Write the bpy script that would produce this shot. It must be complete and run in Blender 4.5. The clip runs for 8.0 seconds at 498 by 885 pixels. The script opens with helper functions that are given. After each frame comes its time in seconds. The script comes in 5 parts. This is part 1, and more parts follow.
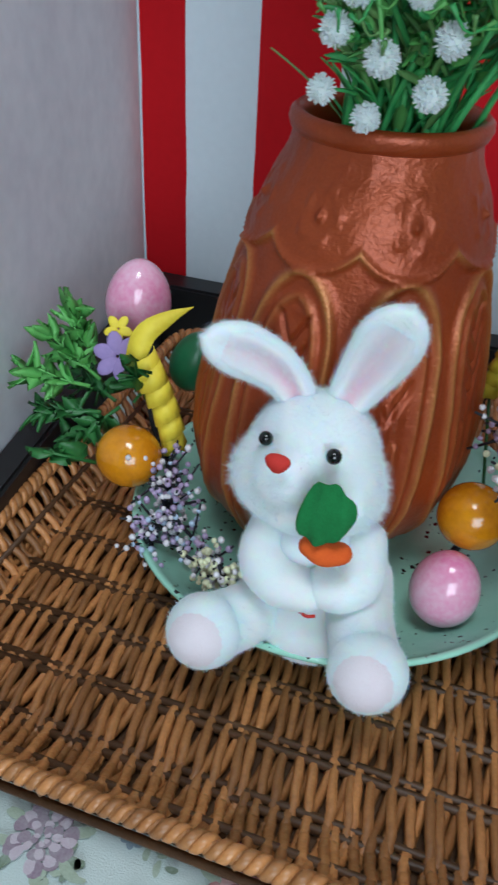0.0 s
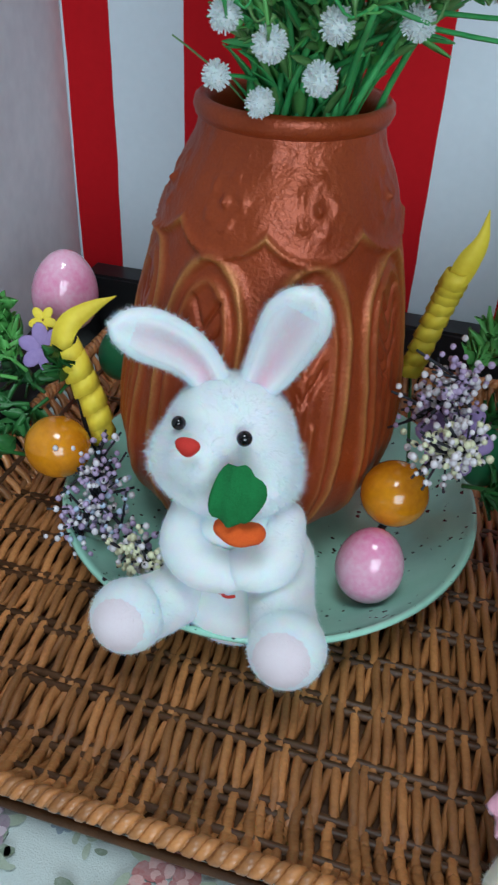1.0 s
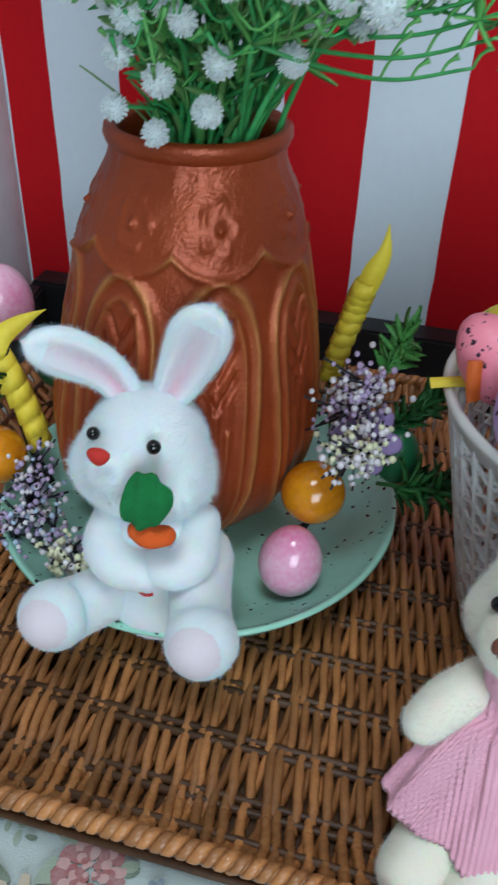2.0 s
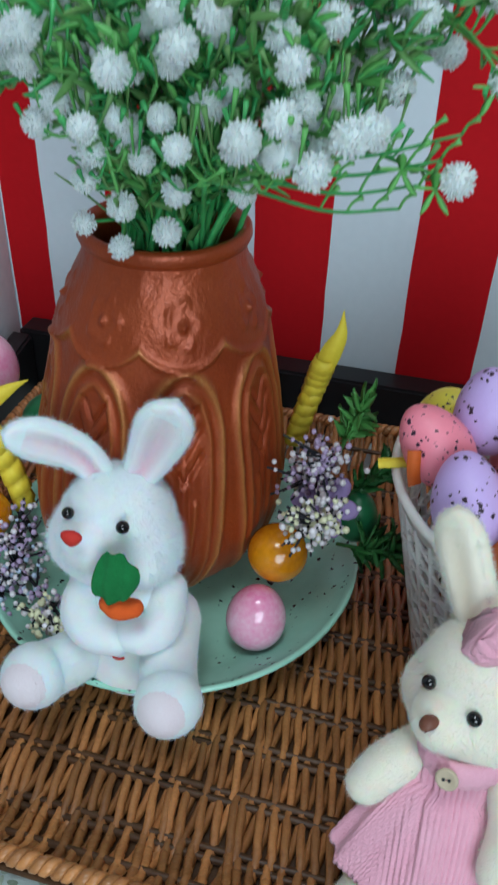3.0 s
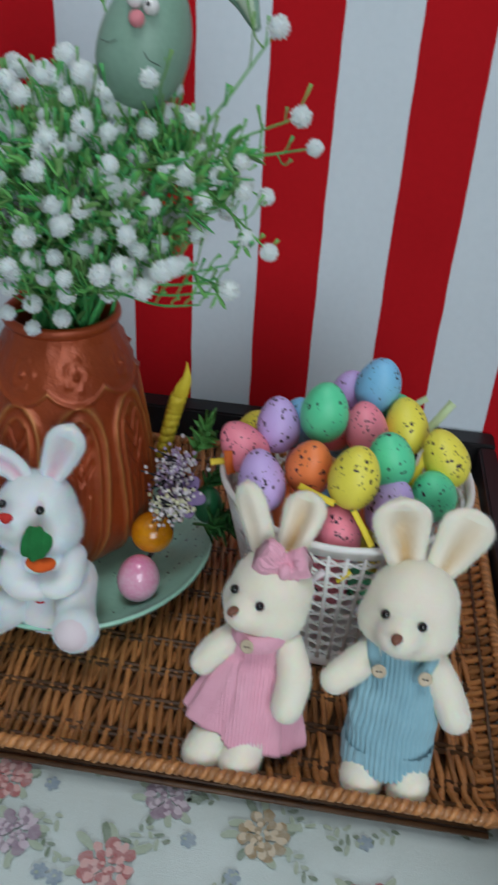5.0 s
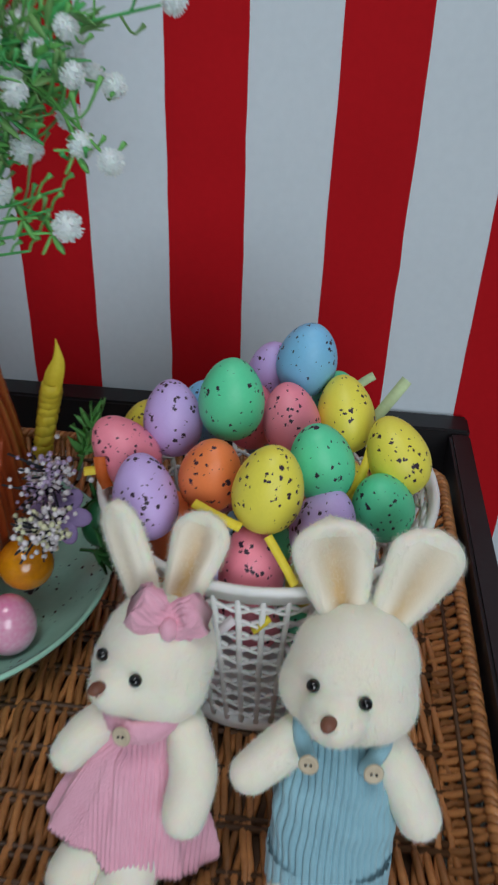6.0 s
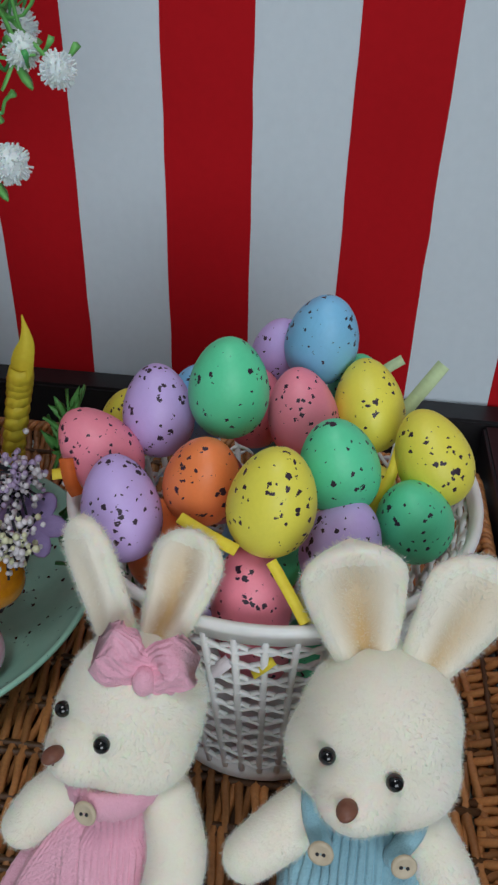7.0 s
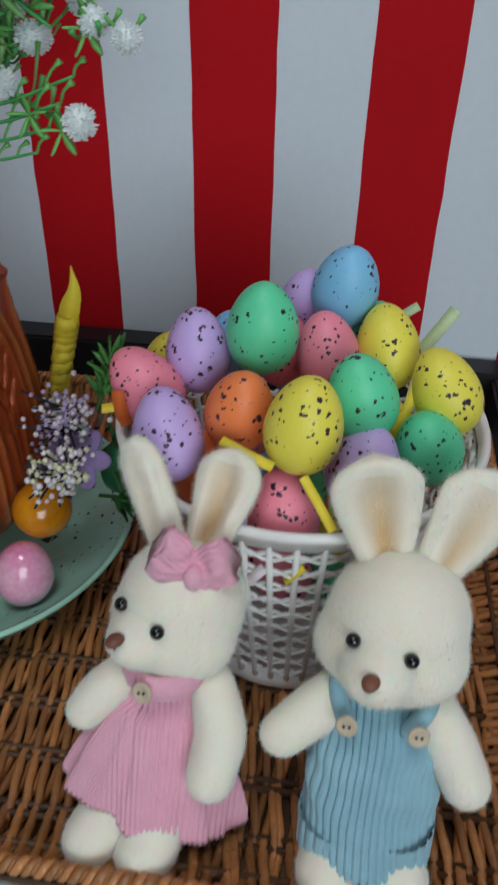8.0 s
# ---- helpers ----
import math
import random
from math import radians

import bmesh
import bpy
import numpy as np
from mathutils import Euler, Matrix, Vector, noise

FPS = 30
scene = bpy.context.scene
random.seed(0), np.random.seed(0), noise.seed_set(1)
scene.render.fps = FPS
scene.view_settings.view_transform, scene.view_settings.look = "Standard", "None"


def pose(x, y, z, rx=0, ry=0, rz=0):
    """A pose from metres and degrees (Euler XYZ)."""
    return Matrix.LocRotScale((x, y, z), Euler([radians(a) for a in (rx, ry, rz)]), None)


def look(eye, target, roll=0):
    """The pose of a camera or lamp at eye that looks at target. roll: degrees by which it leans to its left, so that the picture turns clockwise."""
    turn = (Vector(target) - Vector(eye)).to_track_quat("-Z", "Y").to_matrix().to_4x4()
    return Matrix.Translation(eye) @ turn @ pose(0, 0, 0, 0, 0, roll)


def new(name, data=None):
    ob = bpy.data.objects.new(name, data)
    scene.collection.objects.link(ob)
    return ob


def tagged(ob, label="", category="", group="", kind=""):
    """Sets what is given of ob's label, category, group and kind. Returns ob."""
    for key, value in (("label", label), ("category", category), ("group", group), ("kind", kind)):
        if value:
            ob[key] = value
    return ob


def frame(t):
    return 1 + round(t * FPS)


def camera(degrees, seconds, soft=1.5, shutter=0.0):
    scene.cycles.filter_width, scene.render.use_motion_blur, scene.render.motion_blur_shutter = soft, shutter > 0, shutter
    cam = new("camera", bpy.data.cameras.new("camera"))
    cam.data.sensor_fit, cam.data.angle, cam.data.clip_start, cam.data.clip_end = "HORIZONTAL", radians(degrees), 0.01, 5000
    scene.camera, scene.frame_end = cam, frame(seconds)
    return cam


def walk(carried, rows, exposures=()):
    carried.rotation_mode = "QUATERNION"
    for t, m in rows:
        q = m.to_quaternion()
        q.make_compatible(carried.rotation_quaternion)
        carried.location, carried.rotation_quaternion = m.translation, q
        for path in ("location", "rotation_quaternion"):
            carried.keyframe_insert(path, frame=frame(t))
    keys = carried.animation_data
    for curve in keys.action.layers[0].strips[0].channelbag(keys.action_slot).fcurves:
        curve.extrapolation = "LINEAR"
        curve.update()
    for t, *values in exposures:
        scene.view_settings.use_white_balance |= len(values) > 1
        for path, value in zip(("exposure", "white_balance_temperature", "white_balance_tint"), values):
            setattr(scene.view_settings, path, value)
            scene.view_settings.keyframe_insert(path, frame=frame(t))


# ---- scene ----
cam = camera(34.7, 8.0, soft=2.3, shutter=0.5)
PATH = [
    (0, (0.232, -0.516, 0.283), (-0.275, 1.047, -0.856), 3.1),
    (0.5, (0.244, -0.515, 0.285), (-0.216, 1.056, -0.863), 2.8),
    (1, (0.252, -0.514, 0.284), (-0.177, 1.061, -0.872), 2.7),
    (1.5, (0.261, -0.513, 0.289), (-0.144, 1.058, -0.881), 2.5),
    (2, (0.281, -0.518, 0.3), (-0.105, 1.057, -0.871), 2.2),
    (2.2, (0.2854, -0.5174, 0.3056), (-0.084, 1.0617, -0.8575), 2.33),
    (3.3, (0.2972, -0.5172, 0.3665), (-0.0963, 1.0446, -0.8006), 1.68),
    (3.5, (0.298, -0.526, 0.387), (-0.102, 1.052, -0.775), 1.3),
    (4, (0.294, -0.585, 0.439), (-0.089, 1.009, -0.706), 2.2),
    (4.5, (0.324, -0.656, 0.455), (0.045, 0.994, -0.641), 2.6),
    (5, (0.357, -0.658, 0.427), (0.162, 1.011, -0.656), 3.5),
    (5.2, (0.3685, -0.6444, 0.4173), (0.1984, 1.0149, -0.6981), 3.02),
    (6.3, (0.3905, -0.5105, 0.3495), (0.2384, 1.1376, -0.7544), 2.0),
    (6.5, (0.391, -0.498, 0.345), (0.228, 1.15, -0.777), 1.8),
    (7, (0.389, -0.483, 0.331), (0.203, 1.15, -0.81), 1.6),
    (7.5, (0.387, -0.489, 0.333), (0.19, 1.121, -0.837), 1.5),
    (8, (0.384, -0.521, 0.337), (0.185, 1.072, -0.856), 1.3),
]
walk(cam, [(t, look(eye, target, roll)) for t, eye, target, roll in PATH], exposures=[(0.0, 0.15, 6000, 4), (2.2, 0.06, 6000, 4), (3.6, 0.0, 6100, 1), (4.5, -0.25, 6450, 8), (8.0, -0.36, 6500, 10)])

# ---- light ----
world = bpy.data.worlds.new("sky")
scene.world = world
world.use_nodes = True
wn = world.node_tree
sky = wn.nodes.new("ShaderNodeTexSky")
sky.sky_type, sky.sun_disc = "NISHITA", False
sky.sun_elevation, sky.sun_rotation = radians(38), radians(200)
wn.links.new(sky.outputs[0], wn.nodes["Background"].inputs[0])
wn.nodes["Background"].inputs[1].default_value = 0.06
scene.view_settings.exposure = 0.0


def area_lamp(name, eye, target, sx, sy, watts, colour):
    data = bpy.data.lights.new(name, "AREA")
    data.shape, data.size, data.size_y, data.energy, data.color = "RECTANGLE", sx, sy, watts, colour
    ob = new(name, data)
    ob.matrix_basis = look(eye, target)
    return ob


area_lamp("window_daylight", (1.05, -2.25, 0.75), (0.25, -0.2, 0.1), 1.35, 1.15, 27, (0.86, 0.94, 1.0))
# added fill from above, with no lamp fitting, to lift the tray and plate
area_lamp("overhead_fill_light", (0.3, -0.8, 1.62), (0.3, -0.6, 0.0), 0.5, 0.5, 9.0, (0.93, 0.97, 1.0))


# ---- materials ----
def mat(name, c1, c2=None, rough=0.6, metal=0.0, big=30.0, fine=400.0, bump=0.15, mix=0.5, stretch=None, rnd=0.0,
        sheen=0.0, coat=0.0, sub=0.0, specks=None):
    """A painted, woven or moulded surface: two colours mixed by coarse and fine noise, with fine relief."""
    m = bpy.data.materials.new(name)
    m.use_nodes = True
    nt = m.node_tree
    N, L = nt.nodes, nt.links
    b = N["Principled BSDF"]
    co = N.new("ShaderNodeTexCoord")
    src = co.outputs["Object"]
    if stretch:
        mp = N.new("ShaderNodeMapping")
        mp.inputs["Scale"].default_value = stretch
        L.new(src, mp.inputs[0])
        src = mp.outputs[0]
    n1, n2 = N.new("ShaderNodeTexNoise"), N.new("ShaderNodeTexNoise")
    for n, s in ((n1, big), (n2, fine)):
        n.inputs["Scale"].default_value = s
        n.inputs["Detail"].default_value = 3
        L.new(src, n.inputs["Vector"])
    add = N.new("ShaderNodeMath")
    add.operation = "MULTIPLY_ADD"
    L.new(n2.outputs[0], add.inputs[0])
    add.inputs[1].default_value = 0.6
    L.new(n1.outputs[0], add.inputs[2])
    ramp = N.new("ShaderNodeMapRange")
    ramp.inputs["From Min"].default_value, ramp.inputs["From Max"].default_value = 0.8 - mix * 0.5, 0.8 + mix * 0.5
    L.new(add.outputs[0], ramp.inputs[0])
    mx = N.new("ShaderNodeMix")
    mx.data_type = "RGBA"
    mx.inputs[6].default_value, mx.inputs[7].default_value = (*c1, 1), (*(c2 or [c * 0.82 for c in c1]), 1)
    L.new(ramp.outputs[0], mx.inputs[0])
    out = mx.outputs[2]
    if rnd:
        oi, hs, mr = N.new("ShaderNodeObjectInfo"), N.new("ShaderNodeHueSaturation"), N.new("ShaderNodeMapRange")
        mr.inputs["To Min"].default_value, mr.inputs["To Max"].default_value = 1 - rnd, 1 + rnd
        L.new(oi.outputs["Random"], mr.inputs[0])
        L.new(mr.outputs[0], hs.inputs["Value"])
        L.new(out, hs.inputs["Color"])
        out = hs.outputs[0]
    if specks:
        scale, size, share, dark = specks
        oi, ad = N.new("ShaderNodeObjectInfo"), N.new("ShaderNodeVectorMath")
        ad.operation = "ADD"
        L.new(co.outputs["Object"], ad.inputs[0])
        L.new(oi.outputs["Random"], ad.inputs[1])
        wob, wsc, wad = N.new("ShaderNodeTexNoise"), N.new("ShaderNodeVectorMath"), N.new("ShaderNodeVectorMath")
        wob.inputs["Scale"].default_value = scale * 1.6
        L.new(ad.outputs[0], wob.inputs["Vector"])
        wsc.operation, wad.operation = "SCALE", "ADD"
        wsc.inputs["Scale"].default_value = 0.95 / scale
        L.new(wob.outputs["Color"], wsc.inputs[0])
        L.new(ad.outputs[0], wad.inputs[0])
        L.new(wsc.outputs[0], wad.inputs[1])
        vo = N.new("ShaderNodeTexVoronoi")
        vo.inputs["Scale"].default_value = scale
        L.new(wad.outputs[0], vo.inputs["Vector"])
        sep = N.new("ShaderNodeSeparateColor")
        L.new(vo.outputs["Color"], sep.inputs[0])
        rad = N.new("ShaderNodeMapRange")
        rad.inputs["From Min"].default_value, rad.inputs["From Max"].default_value = 1 - share, 1.0
        rad.inputs["To Min"].default_value, rad.inputs["To Max"].default_value = 0.0, size
        L.new(sep.outputs[0], rad.inputs[0])
        pn, pm, pr = N.new("ShaderNodeTexNoise"), N.new("ShaderNodeMapRange"), N.new("ShaderNodeMath")
        pn.inputs["Scale"].default_value = scale * 0.22
        L.new(ad.outputs[0], pn.inputs["Vector"])
        pm.inputs["From Min"].default_value, pm.inputs["From Max"].default_value = 0.38, 0.62
        pm.inputs["To Min"].default_value, pm.inputs["To Max"].default_value = 0.25, 1.35
        L.new(pn.outputs[0], pm.inputs[0])
        pr.operation = "MULTIPLY"
        L.new(rad.outputs[0], pr.inputs[0])
        L.new(pm.outputs[0], pr.inputs[1])
        ls = N.new("ShaderNodeMath")
        ls.operation = "LESS_THAN"
        L.new(vo.outputs["Distance"], ls.inputs[0])
        L.new(pr.outputs[0], ls.inputs[1])
        m2 = N.new("ShaderNodeMix")
        m2.data_type = "RGBA"
        m2.inputs[7].default_value = (*dark, 1)
        L.new(ls.outputs[0], m2.inputs[0])
        L.new(out, m2.inputs[6])
        out = m2.outputs[2]
    L.new(out, b.inputs["Base Color"])
    bp = N.new("ShaderNodeBump")
    bp.inputs["Strength"].default_value, bp.inputs["Distance"].default_value = bump, 0.001
    L.new(n2.outputs[0], bp.inputs["Height"])
    L.new(bp.outputs[0], b.inputs["Normal"])
    b.inputs["Roughness"].default_value, b.inputs["Metallic"].default_value = rough, metal
    b.inputs["Sheen Weight"].default_value, b.inputs["Coat Weight"].default_value = sheen, coat
    b.inputs["Coat Roughness"].default_value = 0.12
    if sub:
        b.inputs["Subsurface Weight"].default_value, b.inputs["Subsurface Scale"].default_value = sub, 0.003
    return m


M_WALL = mat("white_wall_paint", (0.66, 0.74, 0.80), (0.61, 0.69, 0.75), 0.85, big=6, fine=160, bump=0.06)
M_SIDE = mat("grey_wall_paint", (0.80, 0.83, 0.88), (0.66, 0.69, 0.75), 0.8, big=9, fine=90, bump=0.08)
M_RED = mat("red_wall_paint", (0.50, 0.006, 0.012), (0.44, 0.005, 0.010), 0.8, big=8, fine=200, bump=0.08)
M_ROOM = mat("room_paint", (0.32, 0.33, 0.34), None, 0.8, big=3, fine=60)
M_FLOOR = mat("floor_wood", (0.2, 0.12, 0.07), (0.12, 0.07, 0.04), 0.5, big=4, fine=40, stretch=(1, 8, 1))
M_BLACK = mat("black_lacquer", (0.008, 0.007, 0.009), (0.013, 0.012, 0.013), 0.45, big=14, fine=300, bump=0.05)
M_CLOTH = mat("printed_cotton", (0.66, 0.75, 0.74), (0.59, 0.68, 0.66), 0.9, big=25, fine=1500, bump=0.4, sheen=0.15)
M_WICKER = mat("varnished_willow", (0.58, 0.255, 0.085), (0.27, 0.105, 0.034), 0.38, big=60, fine=700, bump=0.25, mix=0.8,
               rnd=0.40, coat=0.2)
# brown cross stakes, and the sheet whose dark colour shades the weave's gaps
M_STAKE = mat("dark_willow_and_gap_shade", (0.115, 0.052, 0.020), (0.055, 0.024, 0.010), 0.5, big=60, fine=500, bump=0.3)
M_PLATE = mat("speckled_mint_glaze", (0.42, 0.77, 0.62), (0.35, 0.69, 0.54), 0.16, big=18, fine=140, bump=0.04, coat=0.5,
              specks=(330, 0.40, 0.42, (0.02, 0.03, 0.03)))
M_TERRA = mat("copper_painted_clay", (0.40, 0.072, 0.016), (0.29, 0.046, 0.011), 0.38, 0.36, big=26, fine=800, bump=0.32, coat=0.05)
M_RED.node_tree.nodes["Principled BSDF"].inputs["Specular IOR Level"].default_value = 0.15
# gold rubbed onto the ridges of the carving, where the mesh says so
nt = M_TERRA.node_tree
bs = nt.nodes["Principled BSDF"]
at, mg, rub, mul = (nt.nodes.new(k) for k in ("ShaderNodeAttribute", "ShaderNodeMix", "ShaderNodeTexNoise", "ShaderNodeMath"))
at.attribute_name, mg.data_type, mul.operation, mul.use_clamp = "gilding", "RGBA", "MULTIPLY", True
rub.inputs["Scale"].default_value = 220.0
mg.inputs[7].default_value = (0.56, 0.27, 0.075, 1)
ad = nt.nodes.new("ShaderNodeMath")
ad.operation, ad.inputs[1].default_value = "MULTIPLY", 1.6
nt.links.new(rub.outputs[0], ad.inputs[0])
nt.links.new(ad.outputs[0], mul.inputs[0])
nt.links.new(at.outputs["Fac"], mul.inputs[1])
nt.links.new(bs.inputs["Base Color"].links[0].from_socket, mg.inputs[6])
nt.links.new(mul.outputs[0], mg.inputs[0])
nt.links.new(mg.outputs[2], bs.inputs["Base Color"])
M_STEM = mat("green_plastic_stem", (0.11, 0.50, 0.15), (0.05, 0.32, 0.09), 0.45, big=60, fine=300, sub=0.1)
M_STEM2 = mat("olive_plastic_stem", (0.20, 0.38, 0.12), (0.10, 0.28, 0.08), 0.45, big=60, fine=300)
M_LEAF = mat("green_plastic_leaf", (0.045, 0.20, 0.045), (0.02, 0.11, 0.028), 0.45, big=90, fine=300, mix=0.8)
M_LEAFB = mat("bright_green_leaf", (0.19, 0.52, 0.13), (0.10, 0.38, 0.09), 0.45, big=90, fine=300, mix=0.8)
M_PUFF = mat("white_foam_flower", (0.80, 0.84, 0.84), (0.68, 0.74, 0.74), 0.85, big=150, fine=900, sub=0.1)
M_FUR = mat("white_plush", (0.86, 0.90, 0.92), (0.80, 0.86, 0.89), 0.95, big=70, fine=1800, bump=0.12, sheen=0.35, sub=0.5)
M_FURPINK = mat("pale_pink_plush", (0.86, 0.79, 0.83), (0.84, 0.73, 0.78), 0.95, big=70, fine=1800, bump=0.6, sheen=0.4)
M_CREAM = mat("cream_fleece", (0.92, 0.87, 0.75), (0.88, 0.82, 0.69), 0.95, big=60, fine=1500, bump=0.15, sheen=0.35, sub=0.4)


def with_blush(m, colour):
    """The cloth of an ear's inside: its tint is strongest where the mesh's 'blush' is high."""
    nt = m.node_tree
    bsdf = nt.nodes["Principled BSDF"]
    at, mx = nt.nodes.new("ShaderNodeAttribute"), nt.nodes.new("ShaderNodeMix")
    at.attribute_name, mx.data_type = "blush", "RGBA"
    mx.inputs[7].default_value = (*colour, 1)
    nt.links.new(bsdf.inputs["Base Color"].links[0].from_socket, mx.inputs[6])
    nt.links.new(at.outputs["Fac"], mx.inputs[0])
    nt.links.new(mx.outputs[2], bsdf.inputs["Base Color"])
    return m


M_EARPINK = with_blush(mat("pink_ear_plush", (0.86, 0.88, 0.90), (0.82, 0.84, 0.87), 0.95, big=70, fine=1800, bump=0.12, sheen=0.35, sub=0.3), (0.80, 0.52, 0.60))
# tan lining whose deeper middle puts the shade of the ear's fold into colour
M_CREAMIN = with_blush(mat("tan_fold_shade_fleece", (0.92, 0.87, 0.75), (0.88, 0.82, 0.69), 0.95, big=60, fine=1500, bump=0.15, sheen=0.35), (0.62, 0.42, 0.20))
M_EYE = mat("black_bead", (0.004, 0.004, 0.005), None, 0.12, coat=0.3, bump=0.0)
M_NOSE = mat("red_felt", (0.60, 0.03, 0.02), None, 0.8, fine=1500)
M_BROWN = mat("brown_nose", (0.22, 0.085, 0.05), (0.15, 0.05, 0.03), 0.5, fine=900)
M_FELTG = mat("green_felt", (0.015, 0.20, 0.05), (0.01, 0.15, 0.035), 0.95, big=200, fine=1600, bump=0.5)
M_FELTO = mat("orange_felt", (0.80, 0.13, 0.015), (0.72, 0.10, 0.012), 0.95, big=200, fine=1600, bump=0.5)
M_PINKKNIT = mat("pink_rib_knit", (0.88, 0.46, 0.58), (0.82, 0.39, 0.51), 0.95, big=80, fine=1300, bump=0.6, sheen=0.3)
M_BLUEKNIT = mat("blue_rib_knit", (0.30, 0.53, 0.62), (0.24, 0.45, 0.54), 0.95, big=80, fine=1300, bump=0.6, sheen=0.3)
M_BUTTON = mat("wooden_button", (0.62, 0.52, 0.38), (0.5, 0.4, 0.28), 0.5)
M_BASKET = mat("white_plastic", (0.80, 0.80, 0.78), (0.74, 0.74, 0.72), 0.35, big=40, fine=300, bump=0.05, sub=0.05)
M_PINKGLOSS = mat("glossy_pink_plastic", (0.82, 0.25, 0.46), (0.88, 0.54, 0.68), 0.14, big=38, fine=400, bump=0.06, coat=0.7)
M_AMBER = mat("glossy_amber_plastic", (0.76, 0.30, 0.006), (0.56, 0.19, 0.005), 0.14, big=80, fine=400, bump=0.05, coat=0.6)
M_GREENEGG = mat("dark_green_plastic", (0.02, 0.16, 0.06), None, 0.35)
M_PAPERY = mat("yellow_paper", (0.90, 0.74, 0.06), (0.82, 0.63, 0.04), 0.6, big=100, fine=500)
M_SHREDG = mat("pale_green_ribbon", (0.58, 0.72, 0.42), None, 0.5, big=100, fine=600)
M_SHREDO = mat("orange_shred", (0.72, 0.14, 0.02), None, 0.5)
M_LILAC = mat("lilac_petal", (0.36, 0.26, 0.52), (0.28, 0.2, 0.44), 0.7)
M_BER = [mat("white_berry", (0.80, 0.76, 0.80), None, 0.5), mat("lilac_berry", (0.52, 0.40, 0.62), None, 0.5),
         mat("blue_berry", (0.50, 0.62, 0.80), None, 0.5), mat("cream_berry", (0.76, 0.76, 0.50), None, 0.5)]
M_TWIG = mat("dark_twig", (0.02, 0.022, 0.03), None, 0.7)
M_SAGE = mat("sage_green_paint", (0.22, 0.37, 0.29), (0.18, 0.31, 0.24), 0.5, big=40, fine=400, bump=0.1)
M_SAGEIN = mat("pale_sage_felt", (0.50, 0.62, 0.48), None, 0.9)
M_WHITE = mat("white_bead", (0.85, 0.85, 0.85), None, 0.2, bump=0.0)
M_PINKNOSE = mat("pink_pompom", (0.76, 0.26, 0.30), None, 0.8)
EGGS = {}
for key, c in (("pink", (0.95, 0.28, 0.37)), ("purple", (0.60, 0.44, 0.84)), ("green", (0.12, 0.72, 0.38)),
               ("yellow", (0.86, 0.77, 0.09)), ("blue", (0.23, 0.57, 0.86)), ("orange", (0.95, 0.25, 0.075))):
    EGGS[key] = mat("speckled_" + key + "_foam", c, [v * 0.93 for v in c], 0.45, big=50, fine=700, bump=0.12,
                    specks=(470, 0.55, 0.42, (0.03, 0.012, 0.03)))
PRINT = {k: mat("print_" + k, c, [0.72 * v + 0.28 * g for v, g in zip(c, (0.72, 0.80, 0.79))], 0.9, big=160, fine=900, bump=0.2, mix=0.5) for k, c in
         (("mauve", (0.28, 0.19, 0.26)), ("mauvelight", (0.58, 0.48, 0.56)), ("rose", (0.42, 0.12, 0.12)), ("roselight", (0.68, 0.38, 0.36)),
          ("beige", (0.34, 0.24, 0.12)), ("beigelight", (0.64, 0.52, 0.36)), ("leaf", (0.17, 0.23, 0.15)), ("leafpale", (0.38, 0.46, 0.34)),
          ("bluegrey", (0.26, 0.34, 0.42)))}



# ---- building helpers ----
def thing(name, at, label, category, group=""):
    ob = new(name)
    ob.location = at
    ob.empty_display_size = 0.02
    return tagged(ob, label, category, group)


def to_mesh(name, bm, materials, smooth=True):
    me = bpy.data.meshes.new(name)
    bmesh.ops.recalc_face_normals(bm, faces=bm.faces)
    bm.to_mesh(me)
    bm.free()
    for m in (materials if isinstance(materials, (list, tuple)) else [materials]):
        me.materials.append(m)
    if smooth:
        me.polygons.foreach_set("use_smooth", [True] * len(me.polygons))
    return me


def part(name, bm, material, parent=None, label="", smooth=True):
    """One bmesh, or a ready mesh, as one object under a thing or a part. Vertices are in world metres."""
    me = bm if isinstance(bm, bpy.types.Mesh) else to_mesh(name, bm, material, smooth)
    ob = new(name, me)
    if parent is not None:
        ob.parent = parent
        if parent.type == "EMPTY":
            ob.matrix_parent_inverse = Matrix.Translation(-parent.location)
    return tagged(ob, label)


def box(bm, lo, hi, bevel=0.0, m=None):
    vs = [bm.verts.new((x, y, z)) for x in (lo[0], hi[0]) for y in (lo[1], hi[1]) for z in (lo[2], hi[2])]
    fs = [bm.faces.new([vs[i] for i in f]) for f in ((0, 1, 3, 2), (4, 6, 7, 5), (0, 4, 5, 1), (2, 3, 7, 6), (0, 2, 6, 4), (1, 5, 7, 3))]
    if bevel:
        es = list({e for f in fs for e in f.edges})
        bmesh.ops.bevel(bm, geom=es, offset=bevel, segments=2, affect="EDGES")
    return bm


def slab(name, lo, hi, material, label, category, bevel=0.0):
    ob = new(name, to_mesh(name, box(bmesh.new(), lo, hi, bevel), material, False))
    return tagged(ob, label, category, kind="structure")


def grid_faces(bm, rows, close_u=True, close_v=False, mi=0):
    nv = len(rows)
    nu = len(rows[0])
    for j in range(nv if close_v else nv - 1):
        a, b = rows[j], rows[(j + 1) % nv]
        for i in range(nu if close_u else nu - 1):
            f = bm.faces.new((a[i], a[(i + 1) % nu], b[(i + 1) % nu], b[i]))
            f.material_index = mi


